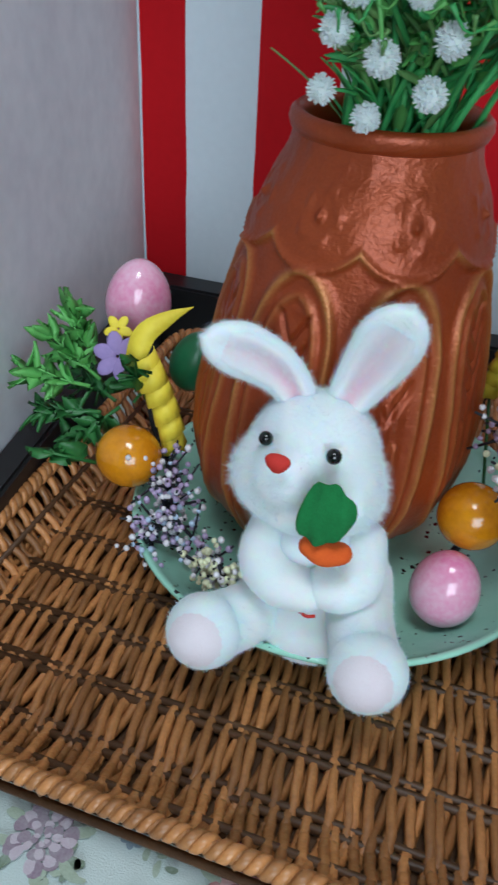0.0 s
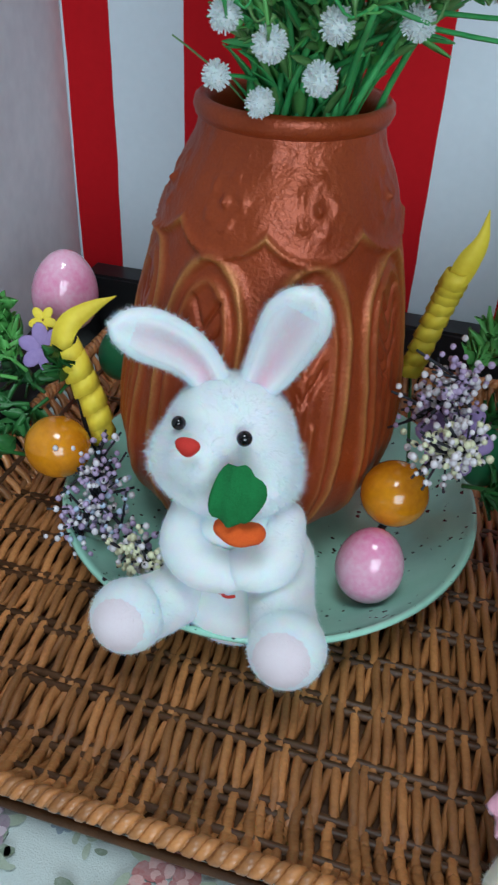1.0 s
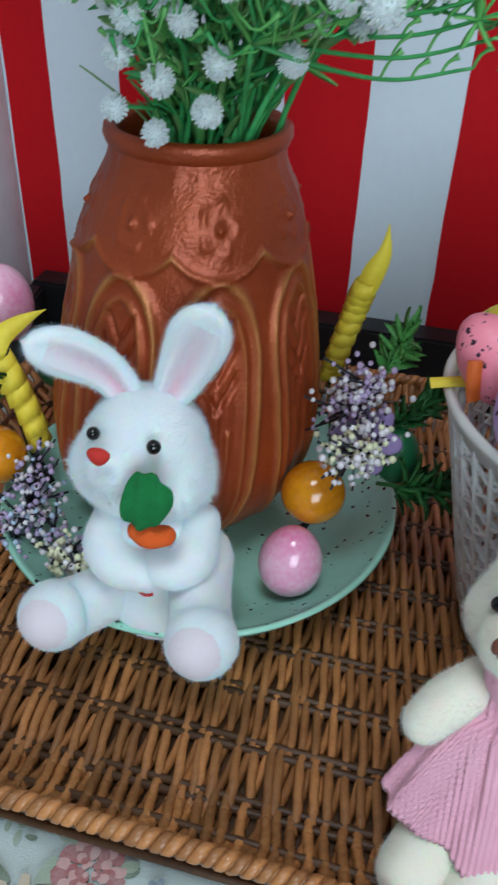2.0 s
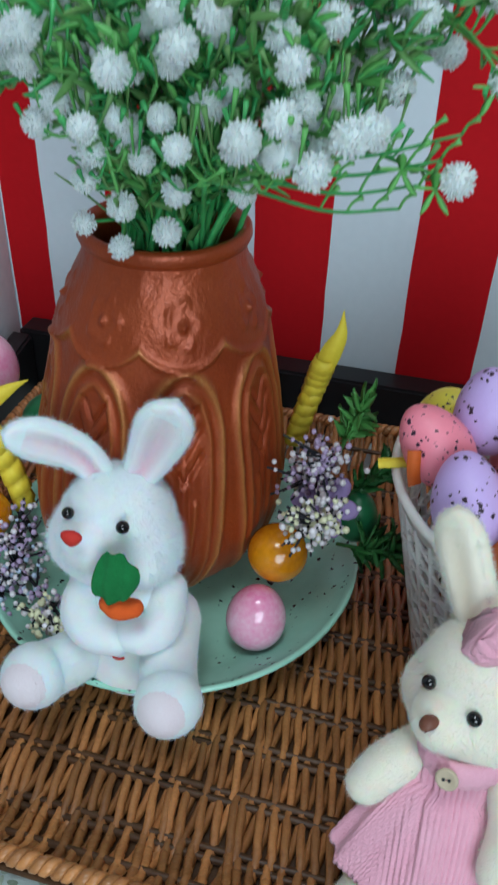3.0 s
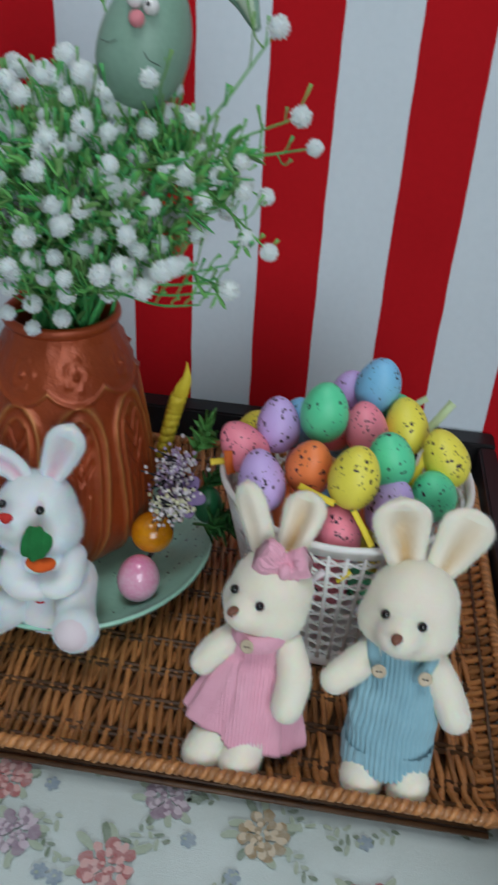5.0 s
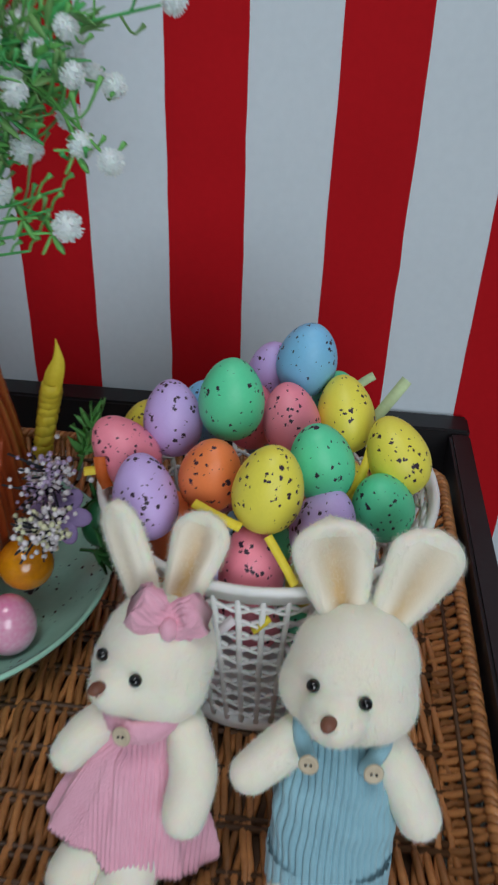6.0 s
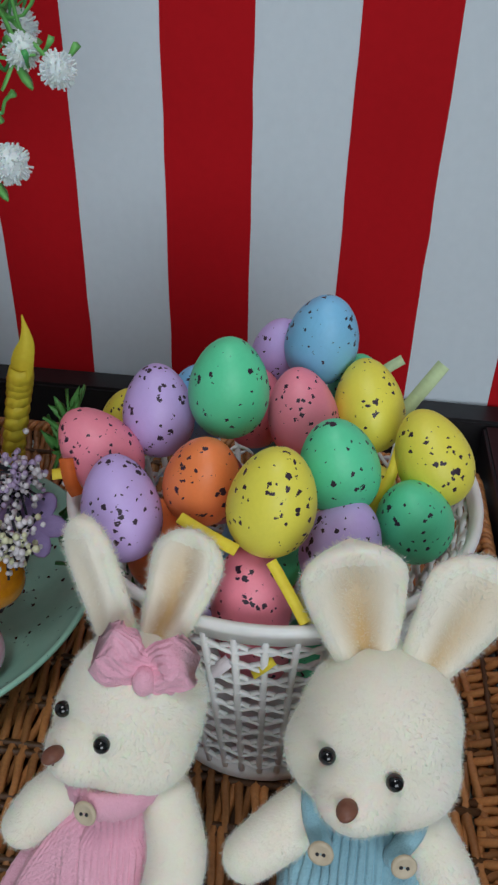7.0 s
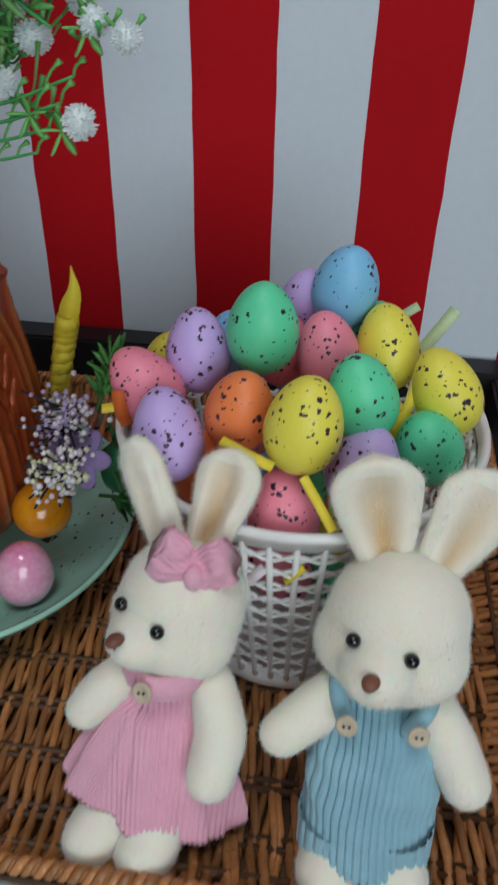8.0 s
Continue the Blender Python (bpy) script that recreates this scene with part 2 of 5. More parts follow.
def ellipsoid(bm, c, r, turn=None, nu=20, nv=12, mi=0, taper=0.0):
    """An ellipsoid; taper narrows its top, as in an egg."""
    turn = turn or Matrix.Identity(3)
    rows = []
    c = Vector(c)
    r = (r, r, r) if isinstance(r, (int, float)) else r
    for j in range(1, nv):
        a = math.pi * j / nv
        zz, rr = -math.cos(a), math.sin(a)
        rr *= 1 - taper * (zz * 0.5 + 0.15)
        rows.append([bm.verts.new(c + turn @ Vector((r[0] * rr * math.cos(t), r[1] * rr * math.sin(t), r[2] * zz)))
                     for t in [2 * math.pi * i / nu for i in range(nu)]])
    grid_faces(bm, rows, mi=mi)
    for row, zz in ((rows[0], -1), (rows[-1], 1)):
        v = bm.verts.new(c + turn @ Vector((0, 0, r[2] * zz)))
        for i in range(nu):
            f = bm.faces.new((row[i], row[(i + 1) % nu], v))
            f.material_index = mi
    return bm


def smooth_path(pts, n):
    """A soft curve of n points through pts (Catmull-Rom), for tuples of any length."""
    p = [np.array(q, float) for q in pts]
    p = [2 * p[0] - p[1]] + p + [2 * p[-1] - p[-2]]
    out = []
    for k in range(n):
        u = k / (n - 1) * (len(p) - 3)
        i = min(int(u), len(p) - 4)
        t = u - i
        a, b, c, d = p[i:i + 4]
        out.append(0.5 * (2 * b + (c - a) * t + (2 * a - 5 * b + 4 * c - d) * t * t + (3 * b - 3 * c + d - a) * t ** 3))
    return out


def tube(bm, pts, radii, n=8, side=None, flat=1.0, caps=True, mi=0):
    """A tube along pts; flat scales it along the direction across 'side'."""
    pts = [Vector(p) for p in pts]
    radii = [float(radii)] * len(pts) if isinstance(radii, (int, float)) else [float(r) for r in radii]
    rows = []
    ref = Vector(side) if side else None
    for k, p in enumerate(pts):
        d = (pts[min(k + 1, len(pts) - 1)] - pts[max(k - 1, 0)]).normalized()
        if ref is None:
            ref = d.orthogonal()
        u = (ref - d * ref.dot(d)).normalized()
        if not side:
            ref = u
        w = d.cross(u)
        rows.append([bm.verts.new(p + radii[k] * (u * math.cos(t) + w * (math.sin(t) * flat)))
                     for t in [2 * math.pi * i / n for i in range(n)]])
    grid_faces(bm, rows, mi=mi)
    if caps:
        for row in (rows[0], rows[-1]):
            bm.faces.new(row).material_index = mi
    return bm


def blob(bm, c, lumps, nu=48, nv=32, soft=0.004):
    """One stuffed form: lumps (offset, radii) melted into each other, seen from the centre c."""
    c = Vector(c)

    def reach(d):
        total, best = 0.0, []
        for o, r in lumps:
            dd = Vector((d.x / r[0], d.y / r[1], d.z / r[2]))
            oo = Vector((o[0] / r[0], o[1] / r[1], o[2] / r[2]))
            a, b, k = dd.dot(dd), -dd.dot(oo), oo.dot(oo) - 1
            q = b * b - a * k
            best.append((-b + math.sqrt(q)) / a if q > 0 else 0.0)
        m = max(best)
        return m + soft * math.log(sum(math.exp((x - m) / soft) for x in best)) - soft * 0.3
    rows = []
    for j in range(1, nv):
        a = math.pi * j / nv
        rows.append([])
        for i in range(nu):
            t = 2 * math.pi * i / nu
            d = Vector((math.sin(a) * math.cos(t), math.sin(a) * math.sin(t), -math.cos(a)))
            rows[-1].append(bm.verts.new(c + d * reach(d)))
    grid_faces(bm, rows)
    for row, z in ((rows[0], -1), (rows[-1], 1)):
        d = Vector((0, 0, z))
        v = bm.verts.new(c + d * reach(d))
        for i in range(nu):
            bm.faces.new((row[i], row[(i + 1) % nu], v))
    return bm


def limb(bm, pts, radii, n=16, side=None, flat=1.0, steps=18, mi=0):
    """A stuffed limb with rounded ends along pts."""
    q = smooth_path([(*p, r) for p, r in zip(pts, radii)], steps)
    ps, rs = [Vector(a[:3]) for a in q], [max(float(a[3]), 0.0004) for a in q]
    d0, d1 = (ps[0] - ps[1]).normalized(), (ps[-1] - ps[-2]).normalized()
    head = [(ps[0] + d0 * rs[0] * math.sin(a), rs[0] * math.cos(a)) for a in (1.5, 1.2, 0.85, 0.45)]
    tail = [(ps[-1] + d1 * rs[-1] * math.sin(a), rs[-1] * math.cos(a)) for a in (0.45, 0.85, 1.2, 1.5)]
    al = head + list(zip(ps, rs)) + tail
    return tube(bm, [a for a, _ in al], [b for _, b in al], n, side, flat, mi=mi)


def lathe(bm, profile, n, c=(0, 0, 0), mi=0):
    rows = [[bm.verts.new((c[0] + r * math.cos(t), c[1] + r * math.sin(t), c[2] + z)) for t in [2 * math.pi * i / n for i in range(n)]]
            for r, z in profile]
    grid_faces(bm, rows, mi=mi)
    return rows


def fuzz(bm, count, length, rng, width=0.00012, mi=None, where=None):
    """Short pile: thin slanted spikes all over the faces that are there."""
    bm.faces.ensure_lookup_table()
    bm.normal_update()
    bmesh.ops.recalc_face_normals(bm, faces=bm.faces)
    faces = [f for f in bm.faces if where is None or where(f.calc_center_median())]
    cum = np.cumsum([f.calc_area() for f in faces])
    for x in rng.random(int(count * 2.6)) * cum[-1]:
        f = faces[min(int(np.searchsorted(cum, x)), len(faces) - 1)]
        vs = [v.co for v in f.verts]
        a, b = float(rng.random()), float(rng.random())
        if len(vs) == 4:
            p = vs[0].lerp(vs[1], a).lerp(vs[3].lerp(vs[2], a), b)
        else:
            p = vs[0].lerp(vs[1], a).lerp(vs[2], 1 - math.sqrt(b))
        d = (f.normal + 0.5 * Vector(rng.normal(size=3)) + Vector((0, 0, -0.3))).normalized()
        s = d.orthogonal().normalized() * width
        g = bm.faces.new((bm.verts.new(p - s), bm.verts.new(p + s), bm.verts.new(p + d * length * (0.5 + rng.random()))))
        g.material_index = f.material_index if mi is None else mi
    return bm


def turn_to(d):
    """The rotation that carries +z to d."""
    return Vector((0, 0, 1)).rotation_difference(Vector(d).normalized()).to_matrix()


# ---- the place ----
FLOOR_Z, CEIL_Z = -0.72, 1.7
slab("floor", (-1.3, -2.4, FLOOR_Z - 0.05), (2.0, 0.1, FLOOR_Z), M_FLOOR, "brown wooden floor below the table", "floor")
slab("ceiling", (-1.3, -2.4, CEIL_Z), (2.0, 0.1, CEIL_Z + 0.08), M_ROOM, "plain white ceiling over the table", "ceiling")
wall = slab("wall_north", (-1.3, 0.0, FLOOR_Z), (2.0, 0.1, CEIL_Z), M_WALL, "white wall painted with bold upright red stripes", "wall")
slab("wall_west", (-1.4, -2.4, FLOOR_Z), (-1.3, 0.1, CEIL_Z), M_ROOM, "plain pale room wall", "wall")
slab("wall_east", (2.0, -2.4, FLOOR_Z), (2.1, 0.1, CEIL_Z), M_ROOM, "plain pale room wall", "wall")
south = bmesh.new()
for lo, hi in (((-1.3, -2.4, FLOOR_Z), (0.35, -2.3, CEIL_Z)), ((1.75, -2.4, FLOOR_Z), (2.0, -2.3, CEIL_Z)),
               ((0.35, -2.4, FLOOR_Z), (1.75, -2.3, 0.15)), ((0.35, -2.4, 1.35), (1.75, -2.3, CEIL_Z))):
    box(south, lo, hi)
tagged(new("wall_south", to_mesh("wall_south", south, M_ROOM, False)), "plain pale room wall with a window opening", "wall", kind="structure")

EDGE = 0.055
stripe_edges = [(-0.024, 0.008)] + [(EDGE * (2 * k + 1) + 0.003, EDGE * (2 * k + 2) + 0.001) for k in range(8)]
for x0, x1 in stripe_edges:
    bm = bmesh.new()
    left, right = [], []
    rng = np.random.default_rng(int(1000 + x0 * 1000))
    for k in range(71):
        z = -0.3 + 0.02 * k
        wob = rng.normal(size=2) * 0.00022
        left.append(bm.verts.new((x0 + wob[0], -0.0006, z)))
        right.append(bm.verts.new((x1 + wob[1], -0.0006, z)))
    for k in range(70):
        bm.faces.new((left[k], right[k], right[k + 1], left[k + 1]))
    geo = bmesh.ops.extrude_face_region(bm, geom=list(bm.faces))
    for v in [g for g in geo["geom"] if isinstance(g, bmesh.types.BMVert)]:
        v.co.y = 0.0002
    part("stripe", bm, M_RED, wall, "red painted stripe", smooth=False)

# side wall, at a slight slant to the striped one
bm = bmesh.new()
box(bm, (-0.06, -0.47, FLOOR_Z), (0.0, 0.0, CEIL_Z - 0.005))
bmesh.ops.transform(bm, matrix=Matrix.Translation((-0.0255, -0.001, 0)) @ Matrix.Rotation(radians(8.5), 4, "Z"), verts=bm.verts)
tagged(new("wall_side", to_mesh("wall_side", bm, M_SIDE, False)), "pale grey side wall meeting the striped wall in a corner", "wall", kind="structure")

# ---- table ----
table = thing("table", (0.24, -0.4, FLOOR_Z), "black lacquered table with a raised rim, against the wall", "table")
part("tabletop", box(bmesh.new(), (-0.012, -0.85, -0.03), (0.508, -0.004, -0.003), 0.003), M_BLACK, table, smooth=False)
part("rim", box(bmesh.new(), (-0.012, -0.026, -0.003), (0.508, -0.003, 0.0455), 0.002), M_BLACK, table, "raised back rim", smooth=False)
part("rim", box(bmesh.new(), (0.4925, -0.85, -0.003), (0.508, -0.0265, 0.0435), 0.002), M_BLACK, table, "raised side rim", smooth=False)
bm = box(bmesh.new(), (-0.017, -0.5, -0.003), (0.0, -0.0265, 0.0435), 0.002)
for v in bm.verts:
    v.co.x += max(0.0, -v.co.y - 0.03) * 0.13
part("rim", bm, M_BLACK, table, "raised side rim", smooth=False)
for x, y in ((0.03, -0.8), (0.46, -0.8), (0.03, -0.06), (0.46, -0.06)):
    part("leg", box(bmesh.new(), (x - 0.02, y - 0.02, FLOOR_Z), (x + 0.02, y + 0.02, -0.03), 0.003), M_BLACK, table, smooth=False)

# ---- tablecloth with printed flowers ----
cloth = thing("tablecloth", (0.25, -0.45, 0), "pale green cotton tablecloth printed with faded roses", "tablecloth")
bm = bmesh.new()
nx, ny = 60, 60
rows = []
for j in range(ny + 1):
    y = -0.84 + (0.84 - 0.03) * j / ny
    rows.append([bm.verts.new((0.002 + 0.488 * i / nx + max(0, -y - 0.03) * 0.0, y,
                               -0.0014 + 0.0007 * noise.noise(Vector((i * 0.17, j * 0.21, 0))))) for i in range(nx + 1)])
grid_faces(bm, rows, close_u=False)
geo = bmesh.ops.extrude_face_region(bm, geom=list(bm.faces))
for v in [g for g in geo["geom"] if isinstance(g, bmesh.types.BMVert)]:
    v.co.z -= 0.0009
part("sheet", bm, M_CLOTH, cloth)
rng = np.random.default_rng(5)


def petal(bm, x, y, z, a, ln, wd, mi):
    """One printed petal or leaf: a flat pointed oval."""
    ca, sa = math.cos(a), math.sin(a)
    vs = []
    for t in np.linspace(0, 2 * math.pi, 11)[:-1]:
        u, v = ln * (0.5 + 0.5 * math.cos(t)), wd * math.sin(t) * (0.8 + 0.2 * math.cos(t + 1)) + rng.normal() * wd * 0.06
        vs.append(bm.verts.new((x + u * ca - v * sa, y + u * sa + v * ca, z)))
    bm.faces.new(vs).material_index = mi


names = list(PRINT)
LEAF0 = names.index("leaf")
bm = bmesh.new()
spots = [(0.196, -0.391, 0.014, 2), (0.176, -0.411, 0.0135, 4), (0.212, -0.422, 0.0135, 0), (0.291, -0.387, 0.014, 0), (0.348, -0.400, 0.0145, 4),
         (0.268, -0.432, 0.0155, 2), (0.122, -0.392, 0.013, 0), (0.41, -0.43, 0.014, 2), (0.33, -0.46, 0.014, 0)]
for _ in range(900):
    x, y, r, c = rng.uniform(0.02, 0.48), rng.uniform(-0.72, -0.40), rng.uniform(0.011, 0.015), int(rng.choice([0, 2, 4]))
    if all((x - a) ** 2 + (y - b) ** 2 > (1.75 * (r + q)) ** 2 for a, b, q, _ in spots):
        spots.append((x, y, r, c))
for x, y, r, c in spots:
    z = 0.0002
    for k in range(9):
        a = 0.7 * k + rng.normal() * 0.25
        petal(bm, x + 0.75 * r * math.cos(a), y + 0.75 * r * math.sin(a), z + 0.00001 * k, a + rng.normal() * 0.35, r * rng.uniform(0.55, 1.0), r * 0.2, LEAF0 + (k % 3 > 0))
    # a rose: broad pale outer petals with dark gaps, folded round a dark heart
    for ring, (n, rr, ln, wd, dark) in enumerate(((9, 0.55, 0.52, 0.30, 1), (8, 0.50, 0.46, 0.20, 0), (7, 0.30, 0.40, 0.22, 1), (6, 0.26, 0.34, 0.16, 0),
                                                  (5, 0.10, 0.26, 0.17, 1), (4, 0.07, 0.2, 0.09, 0))):
        for k in range(n):
            a = 6.283 * k / n + ring * 0.9 + rng.normal() * 0.2
            petal(bm, x + rr * r * math.cos(a), y + rr * r * math.sin(a), z + 0.0001 + 0.00004 * ring + 0.000003 * k, a + rng.normal() * 0.3, r * ln * rng.uniform(0.8, 1.15), r * wd,
                  c + (0 if dark else 1))
# small blue flowers and leafy sprays between the roses
for _ in range(230):
    x, y = rng.uniform(0.02, 0.48), rng.uniform(-0.72, -0.37)
    if any((x - a) ** 2 + (y - b) ** 2 < (1.15 * q) ** 2 for a, b, q, _ in spots):
        continue
    a0 = rng.uniform(0, 6.28)
    if rng.random() < 0.25:
        for k in range(6):
            petal(bm, x, y, 0.00016 + 0.00005 * k, a0 + 1.047 * k, 0.0048, 0.0019, names.index("bluegrey"))
        petal(bm, x - 0.001, y, 0.0006, a0, 0.0022, 0.0011, LEAF0 + 1)
    else:
        for k in range(6):
            u = 0.0032 * k
            petal(bm, x + u * math.cos(a0), y + u * math.sin(a0), 0.00015 + 0.00001 * k, a0 + (0.8 if k % 2 else -0.8) + rng.normal() * 0.15, rng.uniform(0.004, 0.0075), 0.0016,
                  LEAF0 + int(rng.random() < 0.6))
tagged(part("printed_pattern", bm, list(PRINT.values()), cloth, "faded mauve, rose and beige roses with grey leaves", smooth=False), kind="stuff")

# ---- wicker tray ----
TX0, TX1, TY0, TY1, TZ = 0.031, 0.486, -0.388, -0.056, 0.031
tray = thing("wicker_tray", (0.258, -0.22, 0.001), "brown woven willow tray with raised sides and a wound rim", "tray")
SP = 0.0255


def strand_mesh(phase, seed):
    """One willow strand that climbs the front side, weaves over the floor and climbs the back."""
    r = np.random.default_rng(seed)
    bm = bmesh.new()
    path = smooth_path([(TY0 + 0.001, 0.027), (TY0 + 0.011, 0.019), (TY0 + 0.023, 0.0115), (TY0 + 0.04, 0.0100), (-0.22, 0.0100), (TY1 - 0.04, 0.0100),
                        (TY1 - 0.021, 0.0115), (TY1 - 0.009, 0.019), (TY1, 0.029)], 110)
    pts, rad = [], []
    for y, z in path:
        s = math.sin(math.pi * y / SP + phase)
        up = 0.0018 * s
        inside = min(1.0, max(0.0, min(y - TY0, TY1 - y) / 0.02))
        pts.append((0.0016 * math.cos(math.pi * y / SP + phase) + 0.0006 * r.normal() * 0.3, y + up * (1 - inside) * (1 if y < -0.2 else -1), z + up * inside))
        rad.append(0.0021 * (1 + 0.06 * r.normal()))
    tube(bm, pts, rad, 6)
    return to_mesh("strand", bm, M_WICKER)


def side_strand_mesh(phase, seed):
    """One strand of a short side, from the floor up to the rim; built at x = 0, rising towards -x."""
    r = np.random.default_rng(seed)
    bm = bmesh.new()
    pts = []
    for k in range(16):
        u = k / 15
        s = math.sin(2.2 * math.pi * u + phase) * 0.002
        pts.append((0.018 * (1 - u) ** 1.6 + s, (u - 0.5) * 0.006 + r.normal() * 0.0003, 0.009 + 0.021 * u))
    tube(bm, pts, 0.002, 6)
    return to_mesh("strand", bm, M_WICKER)


rng = np.random.default_rng(9)
kinds = [strand_mesh(0, 1), strand_mesh(math.pi, 2), strand_mesh(0.25, 3), strand_mesh(math.pi - 0.25, 4)]
n = 146
for k in range(n):
    ob = part("strand", kinds[k % 2 + 2 * int(rng.integers(0, 2))], None, tray)
    ob.matrix_basis = Matrix.Translation((TX0 + 0.005 + (TX1 - TX0 - 0.01) * k / (n - 1) + rng.normal() * 0.0005, rng.normal() * 0.0006, rng.normal() * 0.0004)) \
        @ Matrix.Translation((0, -0.22, 0)) @ Matrix.Rotation(rng.normal() * 0.008, 4, "Z") @ Matrix.Translation((0, 0.22, 0))
side = [side_strand_mesh(0, 5), side_strand_mesh(math.pi, 6)]
for k in range(70):
    y = TY0 + 0.006 + (TY1 - TY0 - 0.012) * k / 69
    for x, sx in ((TX0, 1), (TX1, -1)):
        ob = part("strand", side[k % 2], None, tray)
        ob.matrix_basis = Matrix.Translation((x, y + rng.normal() * 0.0004, 0)) @ Matrix.Rotation(0 if sx > 0 else math.pi, 4, "Z")
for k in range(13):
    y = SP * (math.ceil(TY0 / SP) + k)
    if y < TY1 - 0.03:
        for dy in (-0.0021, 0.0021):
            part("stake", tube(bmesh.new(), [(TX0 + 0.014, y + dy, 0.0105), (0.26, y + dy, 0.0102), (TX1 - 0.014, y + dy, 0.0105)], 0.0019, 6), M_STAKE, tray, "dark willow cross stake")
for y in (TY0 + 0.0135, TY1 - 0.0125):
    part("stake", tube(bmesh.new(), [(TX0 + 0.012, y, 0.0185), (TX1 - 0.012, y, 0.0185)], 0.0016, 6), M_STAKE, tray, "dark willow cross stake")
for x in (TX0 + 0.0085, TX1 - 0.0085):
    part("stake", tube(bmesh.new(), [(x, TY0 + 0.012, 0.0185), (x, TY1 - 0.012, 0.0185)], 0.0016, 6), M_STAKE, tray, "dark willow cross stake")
# added dark sheet: gives the gaps between the strands their shade
part("gap_shade_sheet", box(bmesh.new(), (TX0 + 0.020, TY0 + 0.012, 0.0012), (TX1 - 0.020, TY1 - 0.02, 0.0055), 0.001), M_STAKE, tray, "dark sheet added as the shade in the gaps of the weave", smooth=False)
loop = []
RC = 0.022
for cx, cy, a0 in ((TX1 - RC, TY1 - RC, 0), (TX0 + RC, TY1 - RC, 90), (TX0 + RC, TY0 + RC, 180), (TX1 - RC, TY0 + RC, 270)):
    for k in range(9):
        a = radians(a0 + 90 * k / 8)
        loop.append(Vector((cx + RC * math.cos(a), cy + RC * math.sin(a), TZ - 0.001)))
dense = []
for a, b in zip(loop, loop[1:] + loop[:1]):
    m = max(1, int((b - a).length / 0.0009))
    for k in range(m):
        dense.append(a.lerp(b, k / m))
nd = len(dense)
turns = round(nd * 0.0009 / 0.0092)
for s in range(2):
    bm = bmesh.new()
    rows = []
    for k, p in enumerate(dense):
        d = (dense[(k + 1) % nd] - dense[k - 1]).normalized()
        out = Vector((d.y, -d.x, 0))
        ph = 2 * math.pi * (turns * k / nd + s / 2) + 0.5 * math.sin(k * 0.021 + s) + 0.3 * math.sin(k * 0.0537)
        c = p + 0.0030 * (out * math.cos(ph) + Vector((0, 0, 1)) * math.sin(ph))
        rr = 0.0024 * (1 + 0.12 * math.sin(k * 0.037 + s) + 0.10 * math.sin(k * 0.113 + 2 * s))
        rows.append([bm.verts.new(c + rr * (d * math.cos(t) * 0.95 + (out * math.cos(ph) + Vector((0, 0, 1)) * math.sin(ph)) * math.sin(t) * 0.45)) for t in [math.pi / 3 * i for i in range(6)]])
    grid_faces(bm, rows, close_v=True)
    part("rim_binding", bm, M_WICKER, tray, "willow strip wound round the rim")
core = bmesh.new()
rows = []
for k, p in enumerate(dense[::4]):
    d = (dense[(4 * k + 1) % nd] - dense[4 * k - 1]).normalized()
    out = Vector((d.y, -d.x, 0))
    rows.append([core.verts.new(p + 0.0031 * (out * math.cos(t) + Vector((0, 0, 1)) * math.sin(t))) for t in [math.pi / 4 * i for i in range(8)]])
grid_faces(core, rows, close_v=True)
part("rim_core", core, M_WICKER, tray, "willow core of the rim")

# ---- plate ----
PC = (0.182, -0.214)
plate = thing("plate", (*PC, 0.013), "speckled mint green ceramic plate on the wicker tray", "plate")
bm = bmesh.new()
lathe(bm, [(0.0005, 0.0125), (0.05, 0.0125), (0.058, 0.0132), (0.062, 0.0155), (0.080, 0.0225), (0.094, 0.032), (0.0985, 0.0385), (0.1, 0.0405), (0.0995, 0.0422),
           (0.0978, 0.0420), (0.0955, 0.0392), (0.090, 0.0345), (0.076, 0.0258), (0.064, 0.0208), (0.05, 0.0192), (0.0005, 0.019)], 96, (*PC, 0))
part("body", bm, M_PLATE, plate)

# ---- vase ----
VC = Vector((0.1695, -0.2, 0.0))
vase = thing("vase", (VC.x, VC.y, 0.02), "copper painted clay vase with gold carved arches, on the plate", "vase")
prof = smooth_path([(0.034, 0.020), (0.044, 0.030), (0.0545, 0.044), (0.0610, 0.060), (0.0634, 0.082), (0.0608, 0.107), (0.0560, 0.132), (0.0505, 0.155),
                    (0.0462, 0.173), (0.0412, 0.187), (0.0356, 0.1980), (0.0338, 0.2045)], 190)
NU = 480
ARCH = 8


def settle(bm):
    """The vase stands a little askew on the plate."""
    for v in bm.verts:
        h = v.co.z - 0.03
        if v.co.z > 0.08:
            v.co.z = 0.08 + (v.co.z - 0.08) * 1.06
        v.co.x += 0.076 * h - 0.003
        v.co.y += -0.048 * h
    return bm



